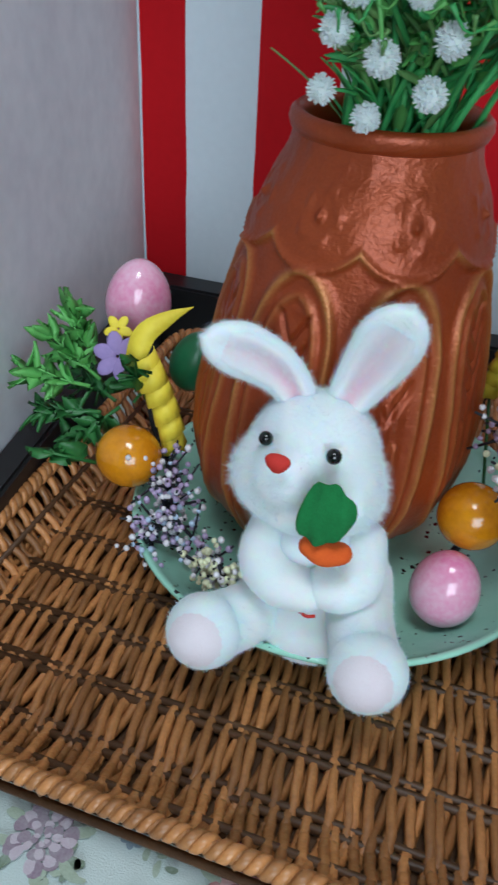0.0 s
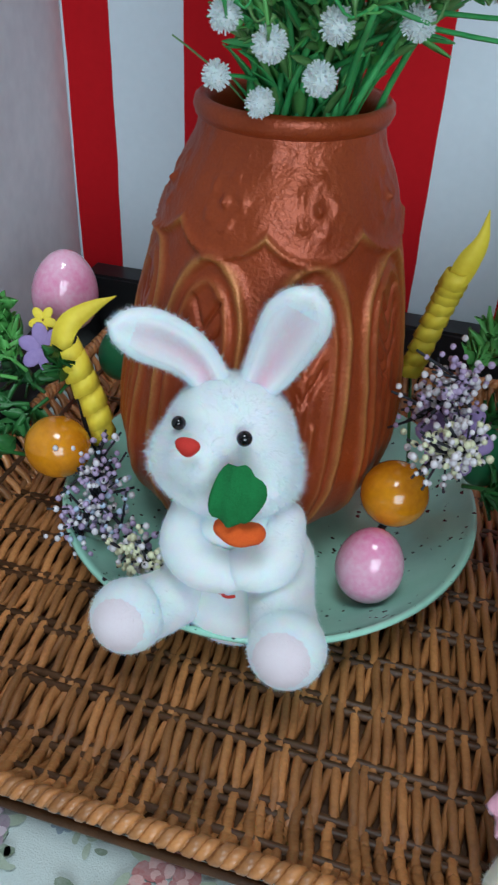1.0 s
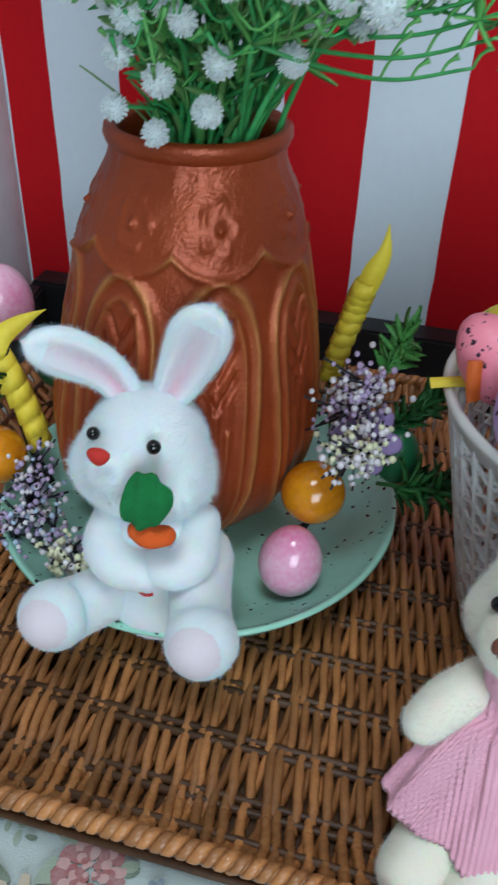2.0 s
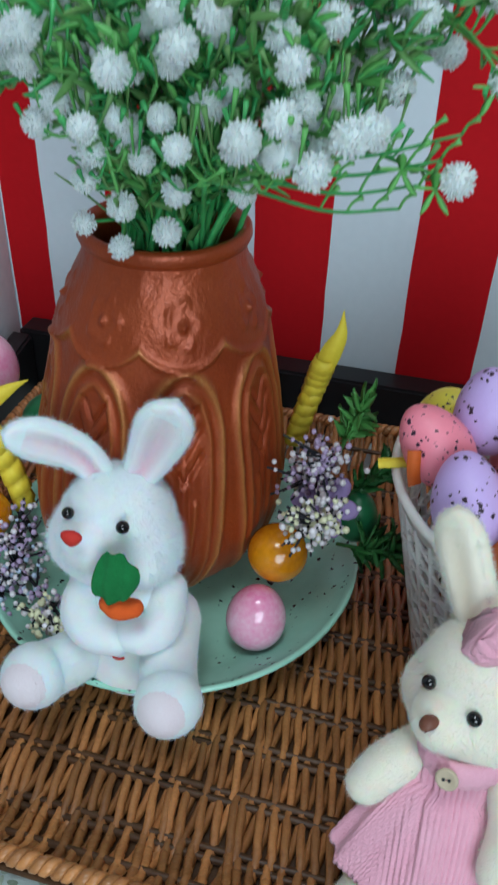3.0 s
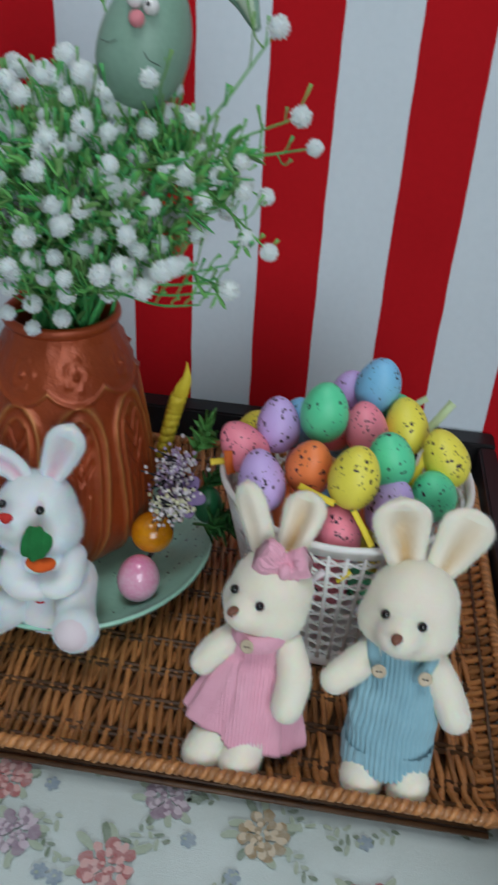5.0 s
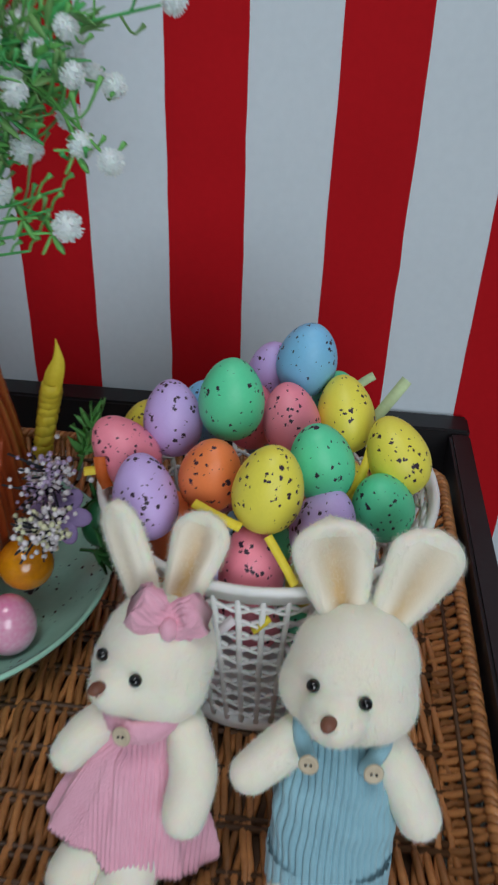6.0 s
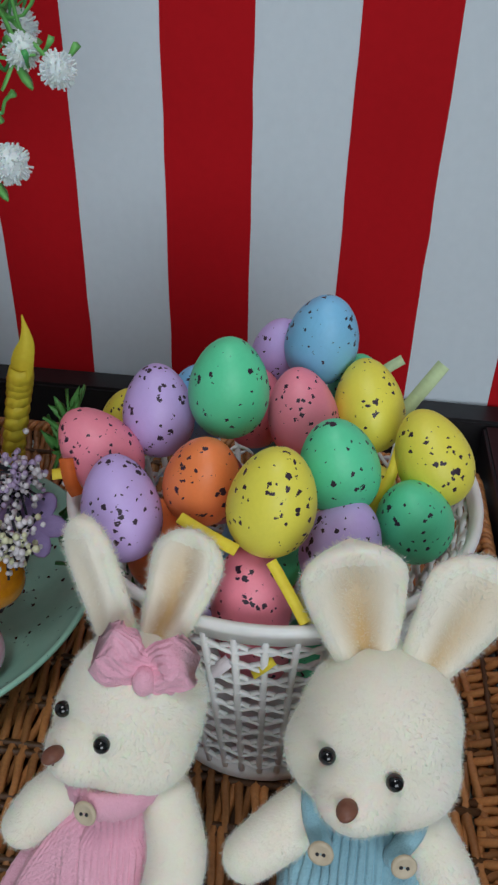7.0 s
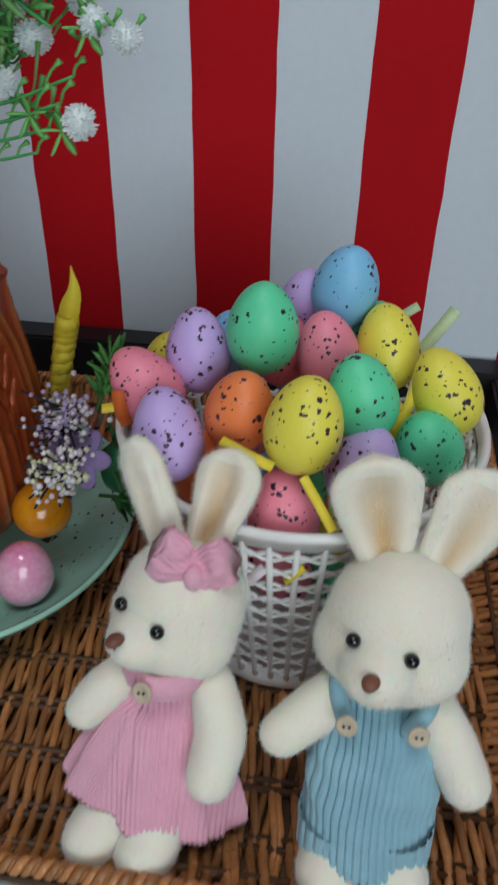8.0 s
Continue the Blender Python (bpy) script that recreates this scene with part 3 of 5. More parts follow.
def relief(t, z):
    """Depth of the carving (metres) and how gilded the ridge is, at angle t and height z."""
    a = ((t + 1.44) / (2 * math.pi) * ARCH) % 1.0 - 0.5
    h, g = 0.0, 0.0

    def ridge(d, w):
        return math.exp(-(d / w) ** 2)
    # two nested round-headed arches
    for half, top, wd, rise in ((0.40, 0.166, 0.040, 0.030), (0.27, 0.1575, 0.030, 0.026)):
        zz = (top - z) / rise
        if zz > -0.1:
            q = min(1.0, max(0.0, zz))
            width = half * math.sqrt(1 - (1 - q) ** 2) * (1 - 0.12 * max(0.0, 0.13 - z) / 0.05) * (1 if z > 0.07 else max(0.0, (z - 0.02) / 0.05) ** 0.5)
            r = ridge(abs(a) - width, wd * (1 + 1.6 * (1 - q) ** 3))
            if zz < 0:
                r *= ridge(zz, 0.05)
            h += 0.0022 * r * (1 if half > 0.3 else 0.7)
            g = max(g, r * (0.9 if half > 0.3 else 0.55))
    # cut chevrons inside every arch
    if abs(a) < 0.21 and z < 0.152:
        h -= 0.0006 * min(1.0, (0.21 - abs(a)) * 25) * min(1.0, (0.152 - z) * 300)
        u = (z - 0.108 - abs(a) * 0.075) / 0.0125
        if 0 < u < 3:
            h -= 0.0024 * ridge((u % 1.0) - 0.5, 0.13) * min(1.0, (0.21 - abs(a)) * 25)
    # leaf tips low in the arches
    if z < 0.105:
        h += 0.0012 * ridge(abs(a) - 0.11 * (z - 0.03) / 0.075, 0.03)
        g = max(g, 0.4 * ridge(abs(a) - 0.11 * (z - 0.03) / 0.075, 0.03))
    # shallow scalloped collar over the arches, its points between them
    b = (a + 0.5) % 1.0 - 0.5
    cusp = 0.1665 + 0.0085 * (2 * abs(a)) ** 2.2
    r = ridge((z - cusp) / 0.0017, 1.0)
    h += 0.0017 * r
    g = max(g, (0.15 + 0.9 * (2 * abs(a)) ** 3) * r)
    if z > cusp:
        h += 0.0010
    # worn rosettes with a knob round the shoulder
    dx, dz = a * 0.046 * 0.9, z - 0.1845
    dd, an = math.hypot(dx, dz), math.atan2(dz, dx)
    h += 0.0026 * ridge(dd, 0.0017) + 0.0009 * ridge(dd - 0.0078 * (1 + 0.12 * math.cos(5 * an)), 0.0018) * (0.6 + 0.4 * math.sin(5 * an + 1))
    if z < 0.125:
        h -= 0.0008 * ridge(abs(b) - 0.05, 0.022)
    return h, g


bm = bmesh.new()
rows = []
gild = bm.verts.layers.float.new("gilding")
for r, z in prof:
    row = []
    for i in range(NU):
        t = 2 * math.pi * i / NU
        h, g = relief(t, z)
        h += 0.0005 * noise.noise(Vector((math.cos(t) * 6, math.sin(t) * 6, z * 90))) + 0.00012 * noise.noise(Vector((math.cos(t) * 30, math.sin(t) * 30, z * 480)))
        v = bm.verts.new((VC.x + (r + h) * math.cos(t), VC.y + (r + h) * math.sin(t), z))
        v[gild] = 0.9 * g * g
        row.append(v)
    rows.append(row)
grid_faces(bm, rows)
bmesh.ops.contextual_create(bm, geom=rows[0])
part("body", settle(bm), M_TERRA, vase)
bm = bmesh.new()
lathe(bm, [(0.0338, 0.2035), (0.0346, 0.2042), (0.0364, 0.2056), (0.0374, 0.2082), (0.0369, 0.2108), (0.0352, 0.2122), (0.0328, 0.2114), (0.0312, 0.209), (0.0312, 0.2),
           (0.036, 0.185), (0.05, 0.14), (0.055, 0.09), (0.03, 0.03), (0.0005, 0.03)], 96, VC)
part("lip", settle(bm), M_TERRA, vase, "rolled lip")

# ---- bouquet ----
rng = np.random.default_rng(21)
VC = VC + Vector((0.0125, -0.006, 0.0))
bouquet = thing("artificial_bouquet", (VC.x, VC.y, 0.1), "artificial white flower bouquet with green plastic stems, in the vase", "bouquet")


def puff_mesh(seed):
    """A foam flower head: a ball of short blunt bristles."""
    r = np.random.default_rng(seed)
    bm = bmesh.new()
    ellipsoid(bm, (0, 0, 0), 0.0053, nu=10, nv=8)
    for k in range(210):
        z = 1 - 2 * (k + 0.5) / 210
        a = k * 2.39996
        d = Vector((math.sqrt(1 - z * z) * math.cos(a), math.sqrt(1 - z * z) * math.sin(a), z))
        d = (d + 0.12 * Vector(r.normal(size=3))).normalized()
        u = d.orthogonal().normalized() * 0.00048
        w = d.cross(u)
        ln = 0.0066 * (0.88 + 0.2 * r.random())
        base = [bm.verts.new(d * 0.0038 + q) for q in (u, w, -u, -w)]
        tip = [bm.verts.new(d * ln + 0.75 * q) for q in (u, w, -u, -w)]
        for i in range(4):
            bm.faces.new((base[i], base[(i + 1) % 4], tip[(i + 1) % 4], tip[i]))
        bm.faces.new(tip)
    return to_mesh("flower", bm, M_PUFF, False)


puffs = [puff_mesh(s) for s in (1, 2, 3)]
stems = [bmesh.new(), bmesh.new(), bmesh.new()]
tips = []
# the low heads that hang over the lip, then the whole dome
for x, y, z in ((0.164, -0.252, 0.232), (0.18, -0.256, 0.226), (0.199, -0.258, 0.235), (0.184, -0.262, 0.244), (0.168, -0.256, 0.25), (0.203, -0.258, 0.25),
                (0.175, -0.262, 0.262), (0.194, -0.266, 0.262), (0.232, -0.25, 0.262), (0.243, -0.25, 0.275), (0.226, -0.255, 0.252), (0.317, -0.281, 0.294),
                (0.3, -0.26, 0.316), (0.325, -0.25, 0.352), (0.333, -0.25, 0.338), (0.312, -0.255, 0.39), (0.296, -0.268, 0.267), (0.304, -0.27, 0.296),
                (0.11, -0.25, 0.268), (0.104, -0.25, 0.275), (0.118, -0.25, 0.322), (0.228, -0.235, 0.412), (0.236, -0.235, 0.418), (0.22, -0.235, 0.405),
                (0.213, -0.262, 0.373), (0.222, -0.266, 0.366), (0.207, -0.262, 0.362), (0.137, -0.268, 0.368), (0.145, -0.272, 0.36), (0.135, -0.27, 0.355)):
    tips.append(Vector((x, y, z)))
while len(tips) < 300:
    a = rng.uniform(0, 2 * math.pi)
    el = rng.uniform(0.0, 1.35)
    rad = 0.82 + 0.26 * rng.random()
    p = Vector((0.215 + math.cos(a) * math.cos(el) * rad * 0.103, -0.243 + math.sin(a) * math.cos(el) * rad * 0.068, 0.272 + math.sin(el) * rad * 0.105))
    p += (Vector((0.19, -0.232, 0.255)) - p) * (rng.random() ** 1.5 * 0.6)
    if p.z < 0.24 + 0.75 * max(0.0, abs(p.x - 0.195) - 0.03):
        continue
    if all((p - t).length > 0.0066 for t in tips):
        tips.append(p)
# sprays: a stem from the vase to a fork, and thin twigs from the fork to the heads
forks = []
for p in tips[::5]:
    q = p.lerp(Vector((VC.x, VC.y, 0.222)), 0.42)
    if all((q - f).length > 0.009 for f in forks):
        forks.append(q)
for f in forks:
    root = Vector((VC.x + rng.uniform(-0.02, 0.02), VC.y + rng.uniform(-0.014, 0.018), 0.17))
    lip = root + Vector(((f.x - VC.x) * 0.2, max(-0.014, (f.y - VC.y) * 0.2), 0.05))
    tube(stems[0], smooth_path([root, lip, f], 10), [0.0015 - 0.0005 * i / 9 for i in range(10)], 6)
for k, p in enumerate(tips):
    f = min(forks, key=lambda q: (q - p).length)
    mid = f.lerp(p, 0.5) + Vector((rng.normal() * 0.003, rng.normal() * 0.003, -0.003 + 0.004 * rng.random()))
    path = smooth_path([f, mid, p], 9)
    tube(stems[k % 2], path, [0.0009 - 0.0004 * i / 8 for i in range(9)], 5)
    d = (Vector(path[-1]) - Vector(path[-3])).normalized()
    ob = part("flower", puffs[k % 3], None, bouquet)
    ob.matrix_basis = Matrix.LocRotScale(p, Euler(rng.uniform(0, 6, 3)), [rng.uniform(0.66, 0.90)] * 3)
    # short side twigs that end in a bud or a forked tip
    for _ in range(7):
        b = Vector(path[int(rng.integers(2, 8))])
        sd = (d + 0.75 * Vector(rng.normal(size=3)) + Vector((0, 0, 0.2))).normalized()
        ln = rng.uniform(0.006, 0.017)
        if b.z < 0.238 or b.z + sd.z * ln < 0.232:
            continue
        q = [b, b + sd * ln * 0.5 - Vector((0, 0, 0.0015)), b + sd * ln + Vector((0, 0, ln * 0.45))]
        tube(stems[int(rng.integers(0, 3))], smooth_path(q, 6), [0.0006, 0.0005, 0.0005, 0.0005, 0.0006, 0.0011], 4)


def strap_leaf(bm, b, d, ln, wd, bend):
    """A flat plastic leaf with a thickened edge, bending outwards."""
    s = d.cross(Vector((bend.y, -bend.x, 0.3))).normalized() * wd
    up = d.cross(s).normalized() * 0.0004
    rows = [[bm.verts.new(b + d * ln * u + bend * u * u + s * w * q + up * o) for w, o in ((-1, 0.6), (0, -1), (1, 0.6), (0, 0.4))]
            for u, q in ((0, 0.35), (0.2, 0.6), (0.45, 0.95), (0.7, 1.0), (0.88, 0.65), (1.0, 0.05))]
    grid_faces(bm, rows)


for k in range(90):
    # broad leaves that crowd the mouth of the vase
    a = rng.uniform(0, 6.283)
    o = Vector((math.cos(a), 0.8 * math.sin(a), 0))
    b = Vector((VC.x, VC.y, 0.205 + 0.03 * rng.random())) + o * rng.uniform(0.004, 0.022)
    d = (o * rng.uniform(0.15, 0.7) + Vector((0, 0, 1))).normalized()
    strap_leaf(stems[k % 3], b, d, rng.uniform(0.014, 0.032), rng.uniform(0.0014, 0.0028), o * rng.uniform(0.004, 0.014))
for _ in range(760):
    # flat forked leaflets among the stems
    a, q = rng.uniform(0, 6.283), rng.random() ** 0.5
    h = rng.uniform(0.226, 0.335)
    sp = 0.010 + 0.68 * (h - 0.21)
    b = Vector((VC.x + (h - 0.21) * 0.3 + sp * q * math.cos(a), VC.y - (h - 0.21) * 0.4 + 0.75 * sp * q * math.sin(a), h))
    d = Vector((math.cos(a) * 0.5, math.sin(a) * 0.5, 0.9 + 0.4 * rng.normal())).normalized()
    for j in range(3):
        e = (d + 0.5 * Vector(rng.normal(size=3))).normalized()
        s = e.cross(Vector(rng.normal(size=3))).normalized() * 0.0016
        up = e.cross(s).normalized() * 0.0003
        ln = rng.uniform(0.005, 0.013)
        if b.z + e.z * ln < 0.238:
            continue
        bmq = stems[int(rng.integers(0, 3))]
        bend = Vector((math.cos(a), 0.6 * math.sin(a), -0.5)) * ln * rng.uniform(0.1, 0.45)
        ring = [[bmq.verts.new(b + e * ln * u + bend * u * u + s * w + up * o) for w, o in ((-1 * wd, -1), (wd, -1), (wd, 1), (-wd, 1))]
                for u, wd in ((0, 0.4), (0.3, 0.8), (0.6, 0.8), (0.85, 0.5), (1.0, 0.1))]
        grid_faces(bmq, ring)
# bare curved twigs that reach out low on one side, and star-shaped leaves at the ends of sprays
for k in range(4):
    a, e = Vector((0.226, -0.246, 0.250 + 0.004 * k)), Vector((0.280 + 0.005 * k, -0.266, 0.256 + 0.008 * k))
    way = [Vector(q) for q in smooth_path([a, a.lerp(e, 0.55) + Vector((0, 0, -0.004)), e], 12)]
    tube(stems[0], way, [0.0009 - 0.0004 * i / 11 for i in range(12)], 5)
    for i in (5, 7, 9, 11):
        d = Vector((0.35 + 0.2 * rng.random(), 0.2 * rng.normal(), 1.0)).normalized() * rng.uniform(0.005, 0.010)
        tube(stems[1], smooth_path([way[i], way[i] + d * 0.6, way[i] + d + Vector((0.002, 0, 0))], 5), [0.0005, 0.0005, 0.0005, 0.0006, 0.0012], 5)
for c in ((0.302, -0.270, 0.294), (0.290, -0.268, 0.264), (0.279, -0.266, 0.268)):
    for k in range(5):
        a = 1.2566 * k + 0.4
        d = Vector((math.cos(a), -0.35, math.sin(a))).normalized()
        strap_leaf(stems[1], Vector(c), d, 0.0075, 0.0017, Vector((0.0005, -0.001, -0.001)))
for bm, m, lab in zip(stems, (M_STEM, M_LEAFB, M_STEM2), ("mid green stems", "bright green twigs", "olive green twigs")):
    tagged(part("greenery", bm, m, bouquet, lab), kind="stuff")

# ---- egg-shaped rabbits on sticks in the bouquet ----


def egg_rabbit(c, lean, ears, face):
    c = Vector(c)
    ax = Vector(lean).normalized()
    tn = turn_to(ax)
    K = 0.8
    ears = [[tuple(K * q for q in p) for p in e] for e in ears]
    ob = thing("rabbit_pick", c - ax * 0.05, "sage green egg-shaped rabbit ornament on a stick, with goggle eyes", "ornament", "egg rabbits in the bouquet")
    body = part("body", ellipsoid(bmesh.new(), c, (0.0232, 0.0232, 0.0318), tn, 32, 22, taper=0.3), M_SAGE, ob)
    part("stick", tube(bmesh.new(), [c - ax * 0.028, c - ax * 0.07, Vector((VC.x, VC.y + 0.01, 0.2))], 0.0016, 8), M_STEM, ob)
    for pts in ears:
        bm = bmesh.new()
        limb(bm, [c + Vector(p) for p in pts], [0.004, 0.007, 0.007, 0.0025], 14, (0.3, -1, 0.2), 1.0)
        bmesh.ops.scale(bm, vec=(1, 0.55, 1), verts=bm.verts, space=Matrix.Translation(-c))
        e = part("ear", bm, M_SAGE, ob)
        bm = bmesh.new()
        limb(bm, [c + Vector(p) * 1.0 + Vector((0, -0.006, 0)) for p in pts], [0.0016, 0.0045, 0.0045, 0.001], 12, (0.3, -1, 0.2), 1.0)
        bmesh.ops.scale(bm, vec=(1, 0.45, 1), verts=bm.verts, space=Matrix.Translation(-c))
        part("lining", bm, M_SAGEIN, e, "pale felt lining")
    f = Vector(face).normalized()
    sx = f.cross(ax).normalized()
    hit = c + ax * 0.0098 + f * 0.0203
    for s in (-1, 1):
        p = hit + sx * s * 0.0041 + ax * 0.0024
        eye = part("eye", ellipsoid(bmesh.new(), p, 0.0038, nu=14, nv=10), M_WHITE, ob, "white goggle eye")
        part("pupil", ellipsoid(bmesh.new(), p + f * 0.0034 + sx * 0.0005, 0.0011, nu=8, nv=6), M_EYE, eye)
    part("nose", ellipsoid(bmesh.new(), hit - ax * 0.005 + f * 0.0024, 0.0037, nu=14, nv=10), M_PINKNOSE, ob, "round pink nose")
    for s in (-1, 0, 1):
        q = hit - ax * 0.014 + sx * 0.004 * s + f * 0.0012
        part("whisker", tube(bmesh.new(), [q, q + sx * 0.006 * s - ax * 0.005, q + sx * 0.011 * (s or 0.4) - ax * 0.005 - f * 0.003], 0.0002, 4), M_TWIG, ob)
    return ob


egg_rabbit((0.146, -0.245, 0.383), (-0.3, 0.05, 1), (((-0.01, 0, 0.03), (-0.02, 0, 0.045), (-0.03, 0, 0.058), (-0.036, 0, 0.066)),
                                                     ((0.0, 0, 0.032), (0.01, 0, 0.048), (0.022, 0, 0.06), (0.03, 0, 0.067))), (0.15, -1, 0.3))
egg_rabbit((0.247, -0.243, 0.379), (0.32, 0.05, 1), (((0.012, 0, 0.034), (0.015, 0, 0.05), (0.018, 0, 0.068), (0.02, 0, 0.085)),
                                                    ((0.018, 0, 0.034), (0.036, 0, 0.041), (0.056, 0, 0.03), (0.066, 0, 0.012))), (0.0, -1, 0.3))

# ---- white plush rabbit on the plate ----
rng = np.random.default_rng(33)
W = thing("plush_rabbit", (0.185, -0.285, 0.024), "white plush rabbit holding a felt carrot, sitting on the plate", "plush toy")
CAMW = Vector((0.26, -0.80, 0.5)).normalized()
HC = Vector((0.1805, -0.279, 0.1110))


def soft_ear(ob, pts, wid, face, thick, groove, cloth, inner, pile, rng, label):
    """A stuffed ear: plump rolled edges round a groove, and a lining that fades from its tint to the cloth's own
    colour.
    """
    face = Vector(face)
    way = smooth_path([(*p, w) for p, w in zip(pts, wid)], 30)
    ps = [Vector(q[:3]) for q in way]

    def station(k):
        u = k / 29
        d = (ps[min(k + 1, 29)] - ps[max(k - 1, 0)]).normalized()
        n = (face - d * face.dot(d)).normalized()
        cap = math.sqrt(max(0.003, 1 - max(0.0, (u - 0.70) / 0.30) ** 2))
        return u, ps[k], d.cross(n), n, float(way[k][3]) * cap, thick * (0.35 + 0.65 * cap)

    def front(u, sd, t):
        deep = groove * min(1.0, 0.35 + 2.2 * u) * min(1.0, max(0.0, (1.0 - u) / 0.35))
        return t * math.sqrt(max(0.0, 1 - sd * sd)) - deep * math.exp(-(sd / 0.42) ** 2)
    bm = bmesh.new()
    rows = []
    for k in range(30):
        u, p, ac, n, w, t = station(k)
        row = []
        for i in range(36):
            q = 2 * math.pi * i / 36
            sd, c = math.cos(q), math.sin(q)
            hh = front(u, sd, t) if c > 0 else 0.9 * t * c - 0.35 * groove * math.exp(-(sd / 0.5) ** 2)
            row.append(bm.verts.new(p + ac * w * sd + n * hh))
        rows.append(row)
    grid_faces(bm, rows)
    bm.faces.new(rows[-1])
    bm.faces.new(rows[0])
    fuzz(bm, pile, 0.0016, rng, 0.00005)
    ear = part("ear", bm, cloth, ob)
    bm = bmesh.new()
    blush = bm.verts.layers.float.new("blush")
    rows = []
    for k in range(1, 28):
        u, p, ac, n, w, t = station(k)
        row = []
        for sd, o in [(-0.84 + 0.12 * i, 0.0004) for i in range(15)] + [(0.84 - 0.12 * i, -0.0006) for i in range(15)]:
            sink = 0.0007 * max(0.0, abs(sd) - 0.6) / 0.24 + 0.0007 * max(0.0, u - 0.75) / 0.18
            v = bm.verts.new(p + ac * w * sd + n * (front(u, sd, t) + o - sink))
            v[blush] = min(1.0, groove / 0.004) * math.exp(-(sd / (0.30 + 0.25 * u)) ** 2) * (1 - 0.75 * u) + min(1.0, groove / 0.004) * 0.25 * max(0.0, 1 - (sd / 0.75) ** 2) * max(0.0, 1 - u * u)
            row.append(v)
        rows.append(row)
    grid_faces(bm, rows)
    bm.faces.new(rows[0])
    bm.faces.new(rows[-1])
    part("lining", bm, inner, ear, label)


bm = bmesh.new()
blob(bm, HC, (((0, 0, 0.001), (0.0258, 0.0265, 0.0258)), ((-0.0145, -0.010, -0.0055), (0.0130, 0.0145, 0.0125)), ((0.0145, -0.007, -0.0085), (0.0150, 0.0160, 0.0135)),
              ((-0.004, -0.021, 0.0045), (0.0115, 0.0115, 0.0105)), ((0.001, -0.012, -0.012), (0.018, 0.015, 0.012))), soft=0.004)
fuzz(bm, 9000, 0.0017, rng, 0.00005)
fuzz(bm, 620, 0.0034, rng, 0.00007, where=lambda p: abs(p.x - HC.x + 0.001) > 0.0235 and HC.z - 0.016 < p.z < HC.z + 0.002)
head = part("head", bm, M_FUR, W)
bm = bmesh.new()
blob(bm, (0.188, -0.279, 0.055), (((0, 0.002, 0.003), (0.0205, 0.0225, 0.033)), ((0.001, -0.012, -0.011), (0.0255, 0.0235, 0.020)), ((0.001, -0.013, 0.026), (0.0165, 0.0165, 0.015))))
fuzz(bm, 4000, 0.0011, rng, 0.00005)
part("body", bm, M_FUR, W)
for pts, rad in ((((0.170, -0.288, 0.084), (0.1705, -0.3025, 0.0775), (0.179, -0.3105, 0.0755), (0.190, -0.3125, 0.0765)), (0.0085, 0.0092, 0.0092, 0.0082)),
                 (((0.2055, -0.288, 0.085), (0.2075, -0.302, 0.080), (0.203, -0.309, 0.0785), (0.1965, -0.3105, 0.0785)), (0.0085, 0.0090, 0.0086, 0.0080))):
    bm = limb(bmesh.new(), pts, rad)
    fuzz(bm, 2200, 0.0011, rng, 0.00005)
    part("arm", bm, M_FUR, W)
for hip, knee, foot in (((0.176, -0.285, 0.048), (0.167, -0.307, 0.050), (0.1568, -0.3260, 0.0555)), ((0.204, -0.284, 0.062), (0.2115, -0.307, 0.060), (0.2185, -0.3265, 0.0605))):
    bm = limb(bmesh.new(), (hip, knee, foot), (0.0145, 0.0125, 0.0132))
    ellipsoid(bm, foot, 0.0143, nu=20, nv=14)
    fuzz(bm, 4200, 0.0012, rng, 0.00005)
    leg = part("leg", bm, M_FUR, W)
    f = Vector(foot)
    d = Vector((0.0, -0.75, 0.35)).normalized()
    bm = ellipsoid(bmesh.new(), f + d * 0.0034, (0.0124, 0.0124, 0.0117), turn_to(d), 20, 14)
    fuzz(bm, 1100, 0.0011, rng, 0.00005)
    part("sole", bm, M_FURPINK, leg, "pale pink sole")
for pts, wid, tilt in ((((0.1755, -0.275, 0.1265), (0.1665, -0.279, 0.1425), (0.1555, -0.286, 0.1525), (0.1415, -0.295, 0.1595)), (0.0062, 0.0085, 0.0098, 0.0092), (-0.15, 0, 0.1)),
                       (((0.186, -0.272, 0.1270), (0.1930, -0.272, 0.142), (0.2000, -0.274, 0.158), (0.2075, -0.277, 0.1755)), (0.0062, 0.0096, 0.0118, 0.0118), (0.1, 0, 0))):
    soft_ear(W, pts, wid, CAMW + Vector((0, -0.8, 0)) + Vector(tilt), 0.0045, 0.0040, M_FUR, M_EARPINK, 2600, rng, "pink plush lining")
for px, pz, pr in ((0.1922, 0.1285, 0.0028), (0.1672, 0.1272, 0.0026)):
    p = Vector((px, -0.2995 if px > 0.18 else -0.2965, pz))
    d = (p - HC).normalized()
    part("eye", ellipsoid(bmesh.new(), p + Vector((0, -0.001, 0)), pr, nu=18, nv=12), M_EYE, W, "black bead eye")
bm = bmesh.new()
ellipsoid(bm, (0.1765, -0.3135, 0.1298), (0.0042, 0.0026, 0.0036), nu=14, nv=10)
for v in bm.verts:
    v.co.x = 0.1765 + (v.co.x - 0.1765) * (1.0 + (v.co.z - 0.1298) * 110)
part("nose", bm, M_NOSE, W, "red triangular felt nose")
bm = limb(bmesh.new(), ((0.1915, -0.3165, 0.1015), (0.1962, -0.3178, 0.1012), (0.2010, -0.3165, 0.1015)), (0.0045, 0.0052, 0.0046), 14, (0, 1, 0), 0.8)
carrot = part("carrot", bm, M_FELTO, W, "orange felt carrot")
